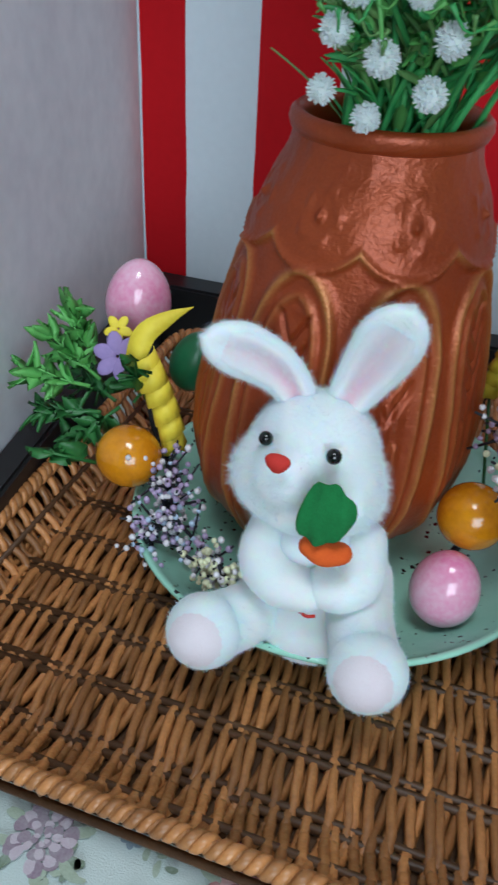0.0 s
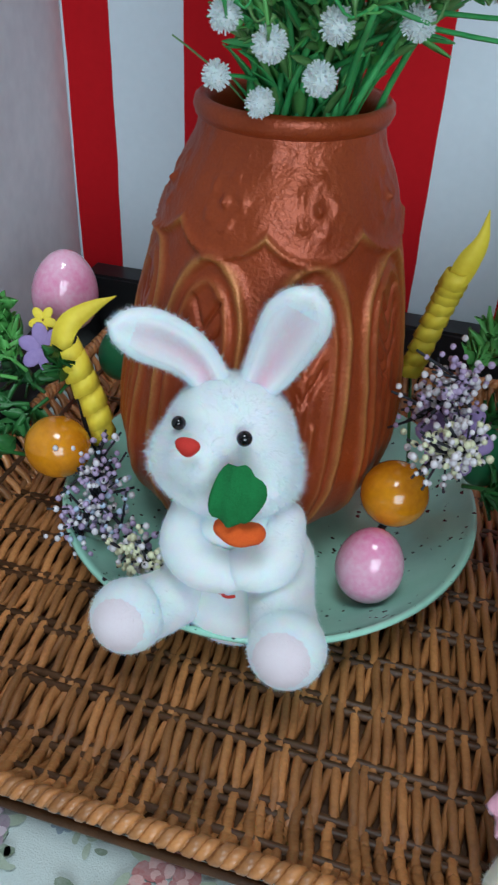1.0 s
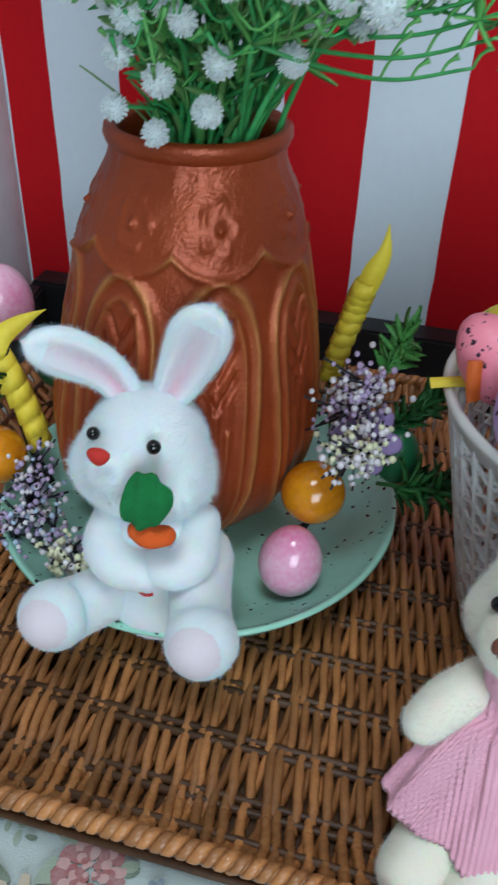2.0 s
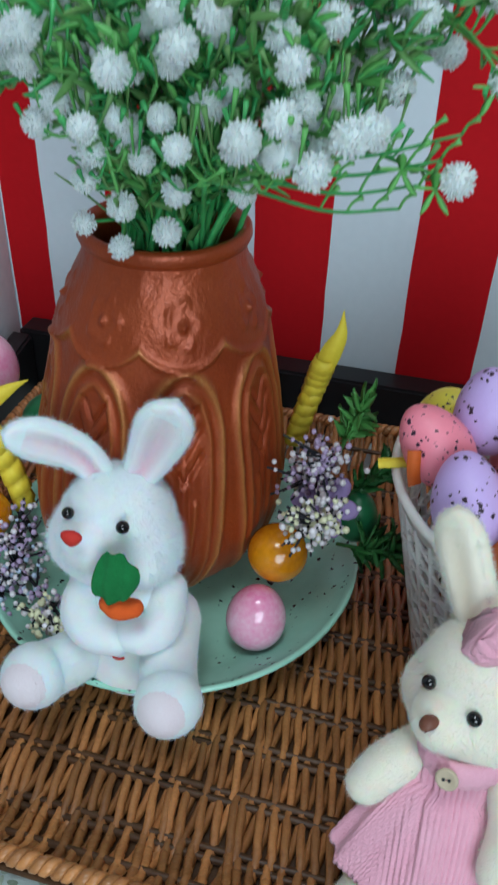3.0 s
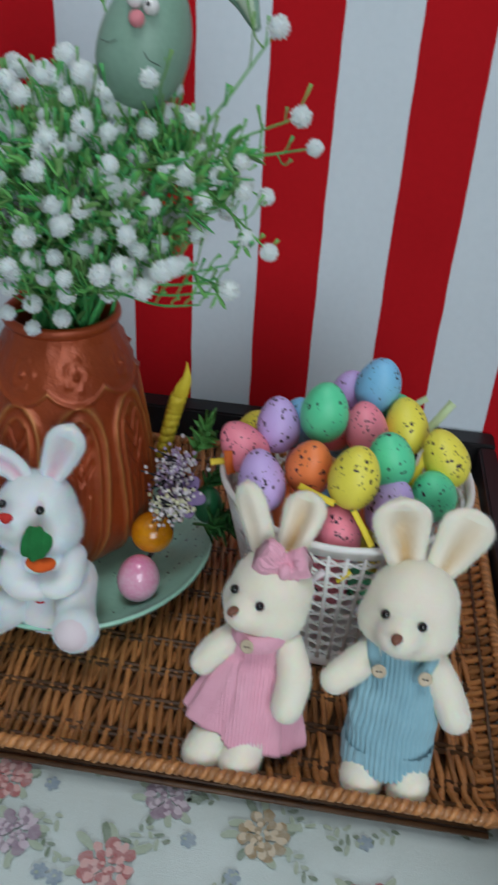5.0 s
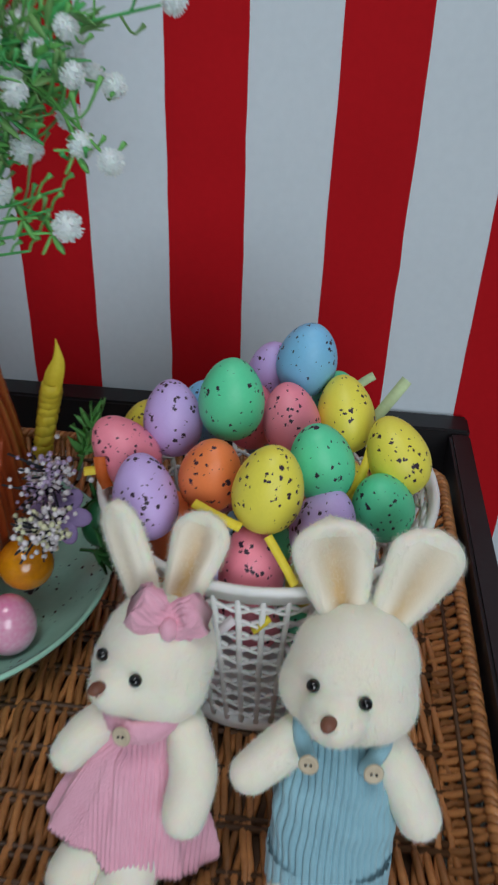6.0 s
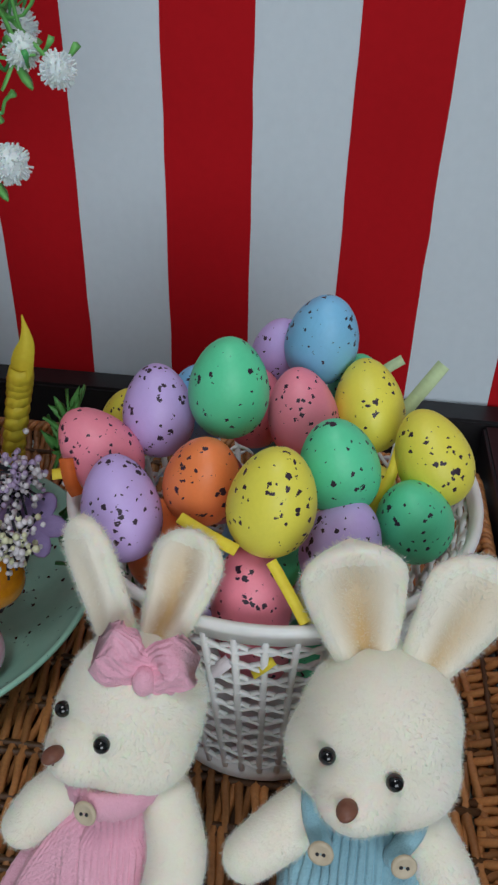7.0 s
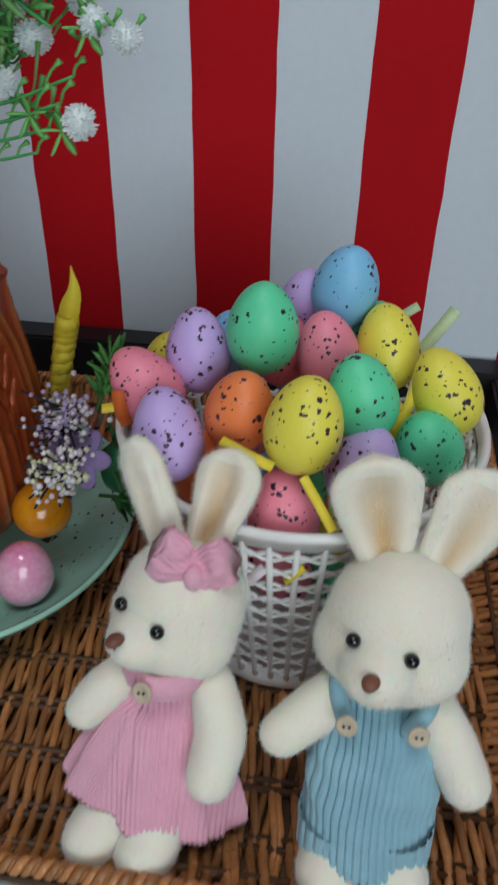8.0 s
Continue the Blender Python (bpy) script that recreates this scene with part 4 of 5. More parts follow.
bm = ellipsoid(bmesh.new(), (0.1948, -0.3175, 0.1172), (0.0094, 0.0026, 0.0110), Matrix.Rotation(radians(-18), 3, "X"), 22, 14)
for v in bm.verts:
    v.co.x += 0.003 * math.sin((v.co.z - 0.09) * 260) * 0.4
    v.co.y += 0.0012 * math.sin(v.co.x * 900)
part("carrot_leaf", bm, M_FELTG, carrot, "dark green felt leaf")
part("mouth", tube(bmesh.new(), smooth_path([(0.190, -0.3175, 0.0705), (0.193, -0.3182, 0.0698), (0.196, -0.3178, 0.0708)], 6), 0.0006, 6), M_NOSE, W, "red stitch")

# ---- flower picks on the plate ----


def leaf_sprig(bm, base, d, length, n, rng, spread=0.8, wide=0.0032):
    """A fan of narrow, slightly folded plastic leaflets."""
    d = Vector(d).normalized()
    base = Vector(base)
    tube(bm, [base, base + d * length * 0.5, base + d * length * 0.9], [0.0011, 0.0009, 0.0006], 5)
    for k in range(n):
        u = 0.25 + 0.75 * k / n
        e = (d + spread * Vector(rng.normal(size=3))).normalized()
        s = e.cross(Vector(rng.normal(size=3))).normalized()
        w = e.cross(s)
        ln = length * rng.uniform(0.3, 0.52)
        b = base + d * length * u
        prev = None
        rows = []
        for q, wd in ((0, 0.35), (0.3, 1), (0.6, 0.8), (0.8, 0.45), (1, 0.05)):
            c = b + e * ln * q - w * (0.12 * ln * q * q)
            rows.append([bm.verts.new(c + s * wide * wd * a + w * o) for a, o in ((-1, 0.0006), (0, -0.0005), (1, 0.0006), (0, -0.0009))])
        grid_faces(bm, rows)


def berry_spray(ob, pts, n, cols, rng, size=0.00145, spread=0.008):
    """Bead berries crowded along a branching dark twig."""
    bms = {}
    tw = bmesh.new()
    ps = smooth_path(pts, 20)
    tube(tw, ps, 0.0009, 5)
    for k in range(n):
        p = Vector(ps[int(rng.integers(0, 20))])
        q = p + spread * Vector(rng.normal(size=3)) * 0.75 + Vector((0, -0.001, 0.002))
        c = cols[int(rng.integers(0, len(cols)))]
        if c not in bms:
            bms[c] = bmesh.new()
        ellipsoid(bms[c], q, size * rng.uniform(0.75, 1.2), nu=7, nv=5)
        if k % 3 == 0:
            tube(tw, [p, p.lerp(q, 1.25)], 0.0006, 4)
    part("twig", tw, M_TWIG, ob, "dark twig")
    for c, bm in bms.items():
        tagged(part("berry_tuft", bm, M_BER[c], ob), kind="stuff")


def paper_twist(ob, axis, r0, r1, turns, tail):
    """A curled yellow paper cone with a loose pointed end."""
    bm = bmesh.new()
    ax = smooth_path(axis, 60)
    rows = []
    d = (Vector(axis[-1]) - Vector(axis[0])).normalized()
    u = d.orthogonal().normalized()
    w = d.cross(u)
    n = int(turns * 22)
    half = (Vector(axis[-1]) - Vector(axis[0])).length / turns * 0.62
    for k in range(n):
        q = k / (n - 1)
        c = Vector(ax[int(q * 59)])
        a = 2 * math.pi * turns * q
        o = u * math.cos(a) + w * math.sin(a)
        r = r0 + (r1 - r0) * q
        rows.append([bm.verts.new(c + o * (r + dr) + d * dz) for dr, dz in ((0.0009, -half), (-0.0002, half), (-0.0006, half), (0.0004, -half))])
    grid_faces(bm, rows)
    part("paper_twist", bm, M_PAPERY, ob, "curled yellow paper")
    bm = bmesh.new()
    rows = []
    ps = smooth_path(tail, 14)
    for k, p in enumerate(ps):
        q = k / 13
        p = Vector(p)
        dd = Vector(ps[min(k + 1, 13)]) - Vector(ps[max(k - 1, 0)])
        s = dd.cross(Vector((0.3 * math.sin(3 * q), -1, 0.4))).normalized() * (r0 * 1.0 * max(0.0, math.sin(math.pi * (0.35 + 0.65 * q))) ** 1.2 + 0.0002)
        t = dd.cross(s).normalized() * 0.0002
        rows.append([bm.verts.new(p + a) for a in (s + t, -s + t, -s - t, s - t)])
    grid_faces(bm, rows)
    part("paper_tip", bm, M_PAPERY, ob, "pointed yellow paper end")


def blossom(ob, c, d, r, n, material, rng):
    bm = bmesh.new()
    d = Vector(d).normalized()
    tn = turn_to(d)
    for k in range(n):
        a = 2 * math.pi * k / n
        e = tn @ Vector((math.cos(a), math.sin(a), 0.35))
        ellipsoid(bm, Vector(c) + e * r * 0.55, (r * 0.5, r * 0.34, r * 0.09), turn_to(d) @ Matrix.Rotation(a, 3, "Z"), 12, 8)
    part("blossom", bm, material, ob)


rng = np.random.default_rng(44)
L = thing("flower_pick", (0.085, -0.225, 0.04), "flower pick with pink and amber eggs and yellow paper twist", "floral pick", "flower picks on the plate")
part("egg", ellipsoid(bmesh.new(), (0.056, -0.172, 0.105), (0.0178, 0.0178, 0.0222), Matrix.Rotation(0.1, 3, "Y"), 32, 22, taper=0.22), M_PINKGLOSS, L, "glossy pink egg")
part("egg", ellipsoid(bmesh.new(), (0.083, -0.241, 0.0585), (0.0162, 0.015, 0.0152), None, 30, 20, taper=0.05), M_AMBER, L, "glossy amber egg")
part("egg", ellipsoid(bmesh.new(), (0.089, -0.175, 0.078), (0.013, 0.013, 0.0175), Matrix.Rotation(0.35, 3, "Y"), 26, 18, taper=0.2), M_GREENEGG, L, "dark green egg")
part("stalk", tube(bmesh.new(), smooth_path([(0.105, -0.228, 0.036), (0.085, -0.215, 0.055), (0.06, -0.18, 0.085)], 12), 0.0018, 8), M_TWIG, L, "dark stalk")
blossom(L, (0.065, -0.213, 0.094), (0.2, -0.8, 0.5), 0.012, 6, M_LILAC, rng)
blossom(L, (0.062, -0.206, 0.105), (0.2, -0.8, 0.5), 0.007, 5, M_PAPERY, rng)
for m, k, seedpts in ((M_LEAFB, 16, (((0.055, -0.215, 0.08), (-0.9, -0.1, 0.75)), ((0.052, -0.22, 0.078), (-1, -0.3, 0.2)), ((0.05, -0.21, 0.085), (-0.4, 0, 1)))),
                      (M_LEAF, 14, (((0.06, -0.225, 0.068), (-1, -0.2, -0.1)), ((0.068, -0.22, 0.07), (-0.6, -0.5, -0.5)), ((0.08, -0.215, 0.075), (0.1, -0.4, 0.6)),
                                    ((0.06, -0.21, 0.066), (-0.7, 0.4, 0))))):
    for b, d in seedpts:
        bm = bmesh.new()
        leaf_sprig(bm, b, d, 0.032, k + 14, rng, 0.7, 0.0036)
        part("leaf_sprig", bm, m, L, "green plastic leaves")
bm = bmesh.new()
leaf_sprig(bm, (0.066, -0.242, 0.05), (-0.5, -0.4, 0.3), 0.03, 3, rng, 0.5, 0.008)
part("leaf_sprig", bm, M_LEAF, L, "broad dark green leaves")
paper_twist(L, [(0.0985, -0.224, 0.056), (0.096, -0.224, 0.072), (0.0895, -0.224, 0.09), (0.083, -0.223, 0.101)], 0.0052, 0.0072, 6,
            [(0.079, -0.224, 0.1), (0.082, -0.218, 0.112), (0.091, -0.21, 0.119), (0.1, -0.203, 0.123)])
berry_spray(L, [(0.1, -0.236, 0.056), (0.112, -0.252, 0.051), (0.111, -0.262, 0.047), (0.108, -0.276, 0.040)], 230, (0, 0, 1, 1, 2), rng, spread=0.0085)
berry_spray(L, [(0.12, -0.265, 0.047), (0.136, -0.276, 0.046), (0.15, -0.288, 0.05)], 60, (0, 1, 2), rng, spread=0.006)
berry_spray(L, [(0.141, -0.294, 0.056), (0.150, -0.299, 0.057), (0.156, -0.302, 0.055)], 90, (3, 3, 0), rng, spread=0.006)

R = thing("flower_pick", (0.26, -0.22, 0.04), "flower pick with amber egg, lilac berries and yellow paper twist", "floral pick", "flower picks on the plate")
part("egg", ellipsoid(bmesh.new(), (0.2425, -0.232, 0.066), (0.0152, 0.015, 0.0148), None, 30, 20, taper=0.05), M_AMBER, R, "glossy amber egg")
part("egg", ellipsoid(bmesh.new(), (0.277, -0.205, 0.076), (0.011, 0.011, 0.015), None, 24, 16, taper=0.2), M_GREENEGG, R, "dark green egg")
part("stalk", tube(bmesh.new(), smooth_path([(0.238, -0.225, 0.036), (0.25, -0.215, 0.06), (0.262, -0.21, 0.1)], 12), 0.0018, 8), M_TWIG, R, "dark stalk")
paper_twist(R, [(0.2375, -0.18, 0.098), (0.242, -0.181, 0.118), (0.247, -0.182, 0.138), (0.25, -0.183, 0.15)], 0.0048, 0.0054, 9,
            [(0.2505, -0.186, 0.148), (0.2535, -0.187, 0.158), (0.257, -0.188, 0.168), (0.2575, -0.19, 0.181)])
part("paper_stem", tube(bmesh.new(), [(0.2375, -0.18, 0.1), (0.245, -0.2, 0.06)], 0.0008, 6), M_LEAF, R)
blossom(R, (0.262, -0.222, 0.094), (0.1, -0.8, 0.5), 0.016, 6, M_LILAC, rng)
berry_spray(R, [(0.25, -0.215, 0.098), (0.256, -0.221, 0.112), (0.262, -0.222, 0.122)], 200, (0, 0, 1, 1), rng, spread=0.008)
berry_spray(R, [(0.254, -0.243, 0.096), (0.262, -0.247, 0.103), (0.268, -0.248, 0.108)], 180, (0, 3, 0), rng, spread=0.0068)
for m, b, d in ((M_LEAF, (0.27, -0.222, 0.07), (0.9, -0.2, 0.2)), (M_LEAF, (0.268, -0.205, 0.085), (0.7, 0.3, 0.6)),
                (M_LEAFB, (0.262, -0.19, 0.1), (0.3, 0.2, 0.9)), (M_LEAF, (0.272, -0.21, 0.066), (0.8, 0.1, -0.1))):
    bm = bmesh.new()
    leaf_sprig(bm, b, d, 0.031, 40, rng, 0.75, 0.0024)
    part("leaf_sprig", bm, m, R, "green plastic leaves")
tagged(new("pink_egg", to_mesh("pink_egg", ellipsoid(bmesh.new(), (0.2385, -0.2560, 0.0435), (0.0152, 0.015, 0.0182), Matrix.Rotation(0.1, 3, "Y"), 36, 26, taper=0.15), M_PINKGLOSS)),
       "glossy pink plastic egg lying on the mint plate", "egg")

# ---- white basket ----
BC = Vector((0.371, -0.231, 0.0))
basket = thing("basket", (0.371, -0.228, 0.014), "white plastic lattice basket heaped with eggs, on the tray", "basket")


def wall_r(z):
    return 0.052 + 0.0255 * (z - 0.014) / 0.12


bm = bmesh.new()
lathe(bm, [(0.0005, 0.0125), (0.05, 0.0125), (0.053, 0.015), (0.0545, 0.026), (0.0528, 0.0265), (0.0505, 0.0165), (0.0005, 0.0165)], 72, BC)
part("base", bm, M_BASKET, basket)
bm = bmesh.new()
lathe(bm, [(0.0762, 0.1295), (0.0774, 0.1290), (0.0788, 0.1350), (0.0806, 0.1360), (0.0813, 0.1380), (0.0806, 0.1398), (0.0790, 0.1404), (0.0774, 0.1392), (0.0764, 0.134)], 96, BC)
part("rim", bm, M_BASKET, basket, "smooth flared rim")
rib = bmesh.new()
tube(rib, [(wall_r(z) * 1.0, 0, z) for z in (0.024, 0.06, 0.09, 0.131)], 0.0015, 6)
rib_me = to_mesh("rib", rib, M_BASKET)
for k in range(46):
    ob = part("rib", rib_me, None, basket)
    ob.matrix_basis = Matrix.Translation(BC) @ Matrix.Rotation(2 * math.pi * k / 46, 4, "Z")
for j in range(10):
    z0 = 0.031 + 0.0103 * j
    bm = bmesh.new()
    for sgn in (-1, 1):
        rows = []
        for k in range(184):
            t = 2 * math.pi * k / 184
            z = z0 + sgn * 0.0021 * math.cos(23 * t + (math.pi / 2 if j % 2 else 0) * 2)
            r = wall_r(z) + 0.0003 * sgn
            o = Vector((math.cos(t), math.sin(t), 0))
            rows.append([bm.verts.new(BC + o * (r + 0.0012 * math.cos(q)) + Vector((0, 0, z + 0.0013 * math.sin(q)))) for q in (0, 1.571, 3.142, 4.712)])
        grid_faces(bm, rows, close_v=True)
    part("lattice_band", bm, M_BASKET, basket)

# ---- speckled eggs ----
egg_me = {}
for key, m in EGGS.items():
    egg_me[key] = to_mesh("speckled_egg", ellipsoid(bmesh.new(), (0, 0, 0), (0.0143, 0.0143, 0.0187), None, 32, 24, taper=0.28), m)
EGG_PLACES = [  # colour, centre, size, lean in x, lean in y
    ("pink", (0.3065, -0.249, 0.1575), 1.0, -42, 10), ("purple", (0.321, -0.275, 0.153), 1.02, 10, 35), ("purple", (0.325, -0.231, 0.166), 1.0, 8, 5),
    ("yellow", (0.3095, -0.2150, 0.1485), 0.95, -20, 0), ("blue", (0.337, -0.212, 0.158), 0.95, 0, 0), ("green", (0.353, -0.236, 0.182), 1.08, 0, 5),
    ("pink", (0.360, -0.210, 0.158), 0.95, 0, 0), ("purple", (0.368, -0.186, 0.170), 0.95, 15, 0), ("blue", (0.3848, -0.199, 0.1855), 1.06, 14, -5),
    ("green", (0.401, -0.188, 0.156), 0.95, 0, 0), ("pink", (0.380, -0.226, 0.167), 0.98, 0, 20), ("yellow", (0.405, -0.216, 0.167), 1.0, 25, 15),
    ("yellow", (0.429, -0.240, 0.162), 1.0, 35, 10), ("green", (0.395, -0.259, 0.168), 1.02, 10, 10), ("green", (0.424, -0.256, 0.145), 1.02, 20, 15),
    ("orange", (0.348, -0.264, 0.16), 1.0, 5, 15), ("yellow", (0.3745, -0.284, 0.17), 1.06, 0, 8), ("purple", (0.3985, -0.272, 0.1435), 1.02, 8, 10),
    ("pink", (0.369, -0.288, 0.130), 1.03, -5, 10), ("orange", (0.331, -0.262, 0.126), 1.0, 0, 20), ("orange", (0.375, -0.24, 0.14), 1.0, 30, 0),
    ("pink", (0.345, -0.225, 0.13), 1.0, 60, 0), ("yellow", (0.405, -0.225, 0.13), 1.0, -40, 10), ("blue", (0.37, -0.2, 0.14), 1.0, 70, 0),
    ("green", (0.37, -0.24, 0.1), 1.0, 80, 0), ("purple", (0.34, -0.25, 0.09), 1.0, 60, 20), ("yellow", (0.40, -0.25, 0.095), 1.0, 20, 60),
    ("blue", (0.36, -0.21, 0.085), 1.0, 20, 60), ("orange", (0.395, -0.21, 0.075), 1.0, 50, 60), ("pink", (0.365, -0.245, 0.055), 1.0, 50, 60),
    ("green", (0.395, -0.24, 0.05), 1.0, 80, 10), ("purple", (0.36, -0.2, 0.045), 1.0, 70, 10)]
for k, (key, c, s, lx, ly) in enumerate(EGG_PLACES):
    ob = new("speckled_egg", egg_me[key])
    ob.matrix_basis = Matrix.LocRotScale(c, Euler((radians(-ly), radians(lx), 0.7 * k)), (s, s, s))
    tagged(ob, key + " craft egg with dark speckles, heaped in the white basket", "egg", "speckled eggs in the basket")


def strip(bm, pts, w, twist=0.0):
    ps = smooth_path(pts, 16)
    rows = []
    for k, p in enumerate(ps):
        p = Vector(p)
        d = (Vector(ps[min(k + 1, 15)]) - Vector(ps[max(k - 1, 0)])).normalized()
        s = d.cross(Vector((math.sin(twist * k), -0.6, 0.8))).normalized() * w
        t = d.cross(s).normalized() * 0.0002
        rows.append([bm.verts.new(p + a) for a in (s + t, -s + t, -s - t, s - t)])
    grid_faces(bm, rows)
    return bm


for nm, m, pts, w, lab in (
        ("paper_strip", M_PAPERY, [(0.302, -0.243, 0.1435), (0.294, -0.244, 0.1425), (0.285, -0.246, 0.1415)], 0.0022, "yellow paper strip hanging over the basket rim"),
        ("paper_strip", M_PAPERY, [(0.3440, -0.285, 0.1600), (0.3500, -0.289, 0.1600), (0.3580, -0.294, 0.1600), (0.3650, -0.298, 0.1600)], 0.0020, "yellow paper strip between the speckled eggs"),
        ("paper_strip", M_PAPERY, [(0.3760, -0.298, 0.1570), (0.3825, -0.303, 0.1490), (0.3885, -0.307, 0.1405)], 0.0018, "yellow paper strip beside the pink speckled egg"),
        ("paper_strip", M_PAPERY, [(0.408, -0.25, 0.145), (0.414, -0.246, 0.155), (0.418, -0.235, 0.168)], 0.002, "yellow paper strip between the speckled eggs"),
        ("ribbon_strip", M_SHREDG, [(0.4180, -0.206, 0.156), (0.4255, -0.203, 0.1675), (0.4330, -0.200, 0.1790)], 0.0028, "pale green ribbon strip rising from the basket"),
        ("ribbon_strip", M_SHREDG, [(0.4080, -0.187, 0.163), (0.4130, -0.186, 0.168), (0.4185, -0.185, 0.1720)], 0.0022, "pale green ribbon strip rising from the basket"),
        ("paper_strip", M_SHREDO, [(0.3010, -0.262, 0.1460), (0.2995, -0.264, 0.154), (0.2985, -0.263, 0.163)], 0.0026, "orange paper strip by the pink egg"),
        ("paper_strip", M_SHREDO, [(0.338, -0.295, 0.11), (0.33, -0.297, 0.128), (0.322, -0.293, 0.138)], 0.0026, "orange paper strip in the basket"),
        ("paper_strip", M_PAPERY, [(0.372, -0.303, 0.108), (0.376, -0.305, 0.115), (0.379, -0.305, 0.119)], 0.0018, "yellow paper scrap in the basket lattice"),
        ("paper_strip", M_FURPINK, [(0.358, -0.304, 0.108), (0.361, -0.306, 0.113), (0.364, -0.306, 0.117)], 0.0022, "pink paper scrap in the basket lattice")):
    tagged(new(nm, to_mesh(nm, strip(bmesh.new(), pts, w), m)), lab, "paper strip")

# ---- two dressed plush rabbits ----


def doll_head(ob, c, look_at, ears, rng, size=1.0):
    c = Vector(c)
    f = Vector(look_at).normalized()
    up = Vector((0, 0, 1))
    sx = f.cross(up).normalized()
    up = sx.cross(f)
    bm = bmesh.new()
    lumps = [(Vector((0, 0, 0.001)), (0.0250, 0.0245, 0.0260)), (f * 0.0238 - up * 0.0045, (0.0120, 0.0120, 0.0104)), (f * 0.014 - up * 0.009, (0.0150, 0.0150, 0.0130)),
             (f * 0.006 - up * 0.010 + sx * 0.010, (0.0175, 0.0165, 0.0150)), (f * 0.006 - up * 0.010 - sx * 0.010, (0.0175, 0.0165, 0.0150))]
    blob(bm, c, [(tuple(o * size), [q * size for q in r]) for o, r in lumps], nu=56, nv=40, soft=0.0024)
    fuzz(bm, 7500, 0.0013, rng, 0.00005)
    part("head", bm, M_CREAM, ob)
    for s in (-1, 1):
        p = c + (f * 0.85 + sx * s * 0.36 + up * 0.20).normalized() * 0.0258 * size
        part("eye", ellipsoid(bmesh.new(), p, 0.0026, nu=16, nv=12), M_EYE, ob, "black bead eye")
    nc = c + (f * 0.0345 + up * 0.0015) * size
    bm = ellipsoid(bmesh.new(), nc, (0.0030, 0.0038, 0.0024), turn_to(f) @ Matrix.Rotation(math.pi / 2, 3, "X"), 16, 12)
    for v in bm.verts:
        v.co += sx * (v.co - nc).dot(sx) * (v.co - nc).dot(up) * 90
    nose = part("nose", bm, M_BROWN, ob, "brown stitched nose")
    part("mouth", tube(bmesh.new(), [nc - up * 0.003, nc - up * 0.0075 - f * 0.0008], 0.0006, 5), M_BROWN, nose)
    for pts, wid, face, groove in ears:
        soft_ear(ob, pts, wid, face, 0.0048, groove, M_CREAM, M_CREAMIN, 2800, rng, "tan inner ear with the fold's shade in its colour")


def plush_limb(ob, name, pts, rad, rng, n=1300):
    bm = limb(bmesh.new(), pts, rad, 16)
    fuzz(bm, n + 900, 0.0012, rng, 0.00005)
    return part(name, bm, M_CREAM, ob)


def button(ob, c, d):
    bm = bmesh.new()
    c, d = Vector(c), Vector(d).normalized()
    tn = turn_to(d)
    rows = [[bm.verts.new(c + tn @ Vector((r * math.cos(t), r * math.sin(t), z))) for t in [2 * math.pi * i / 18 for i in range(18)]]
            for r, z in ((0.0038, 0), (0.004, 0.0008), (0.0034, 0.0014), (0.0026, 0.001), (0.0003, 0.001))]
    grid_faces(bm, rows)
    b = part("button", bm, M_BUTTON, ob, "round wooden button")
    for s in (-1, 1):
        part("hole", ellipsoid(bmesh.new(), c + d * 0.0012 + tn @ Vector((0.001 * s, 0, 0)), (0.0006, 0.0006, 0.0004), tn, 8, 6), M_TWIG, b)


rng = np.random.default_rng(55)
P = thing("dressed_rabbit", (0.327, -0.362, 0.014), "cream plush rabbit in a pink ribbed dress, by the basket", "plush toy", "dressed rabbits")
doll_head(P, (0.3362, -0.3230, 0.1130), (-0.56, -0.81, 0.12),
          ((((0.3305, -0.316, 0.131), (0.325, -0.310, 0.144), (0.3195, -0.304, 0.156), (0.3150, -0.299, 0.1685)), (0.0075, 0.0092, 0.0098, 0.0094), (-0.50, -0.80, 0.35), 0.0012),
           (((0.342, -0.314, 0.131), (0.346, -0.307, 0.143), (0.3490, -0.300, 0.153), (0.3510, -0.293, 0.1625)), (0.0072, 0.0100, 0.0122, 0.0120), (-0.25, -0.85, 0.45), 0.0058)), rng, 0.95)
bm = bmesh.new()
rows = []
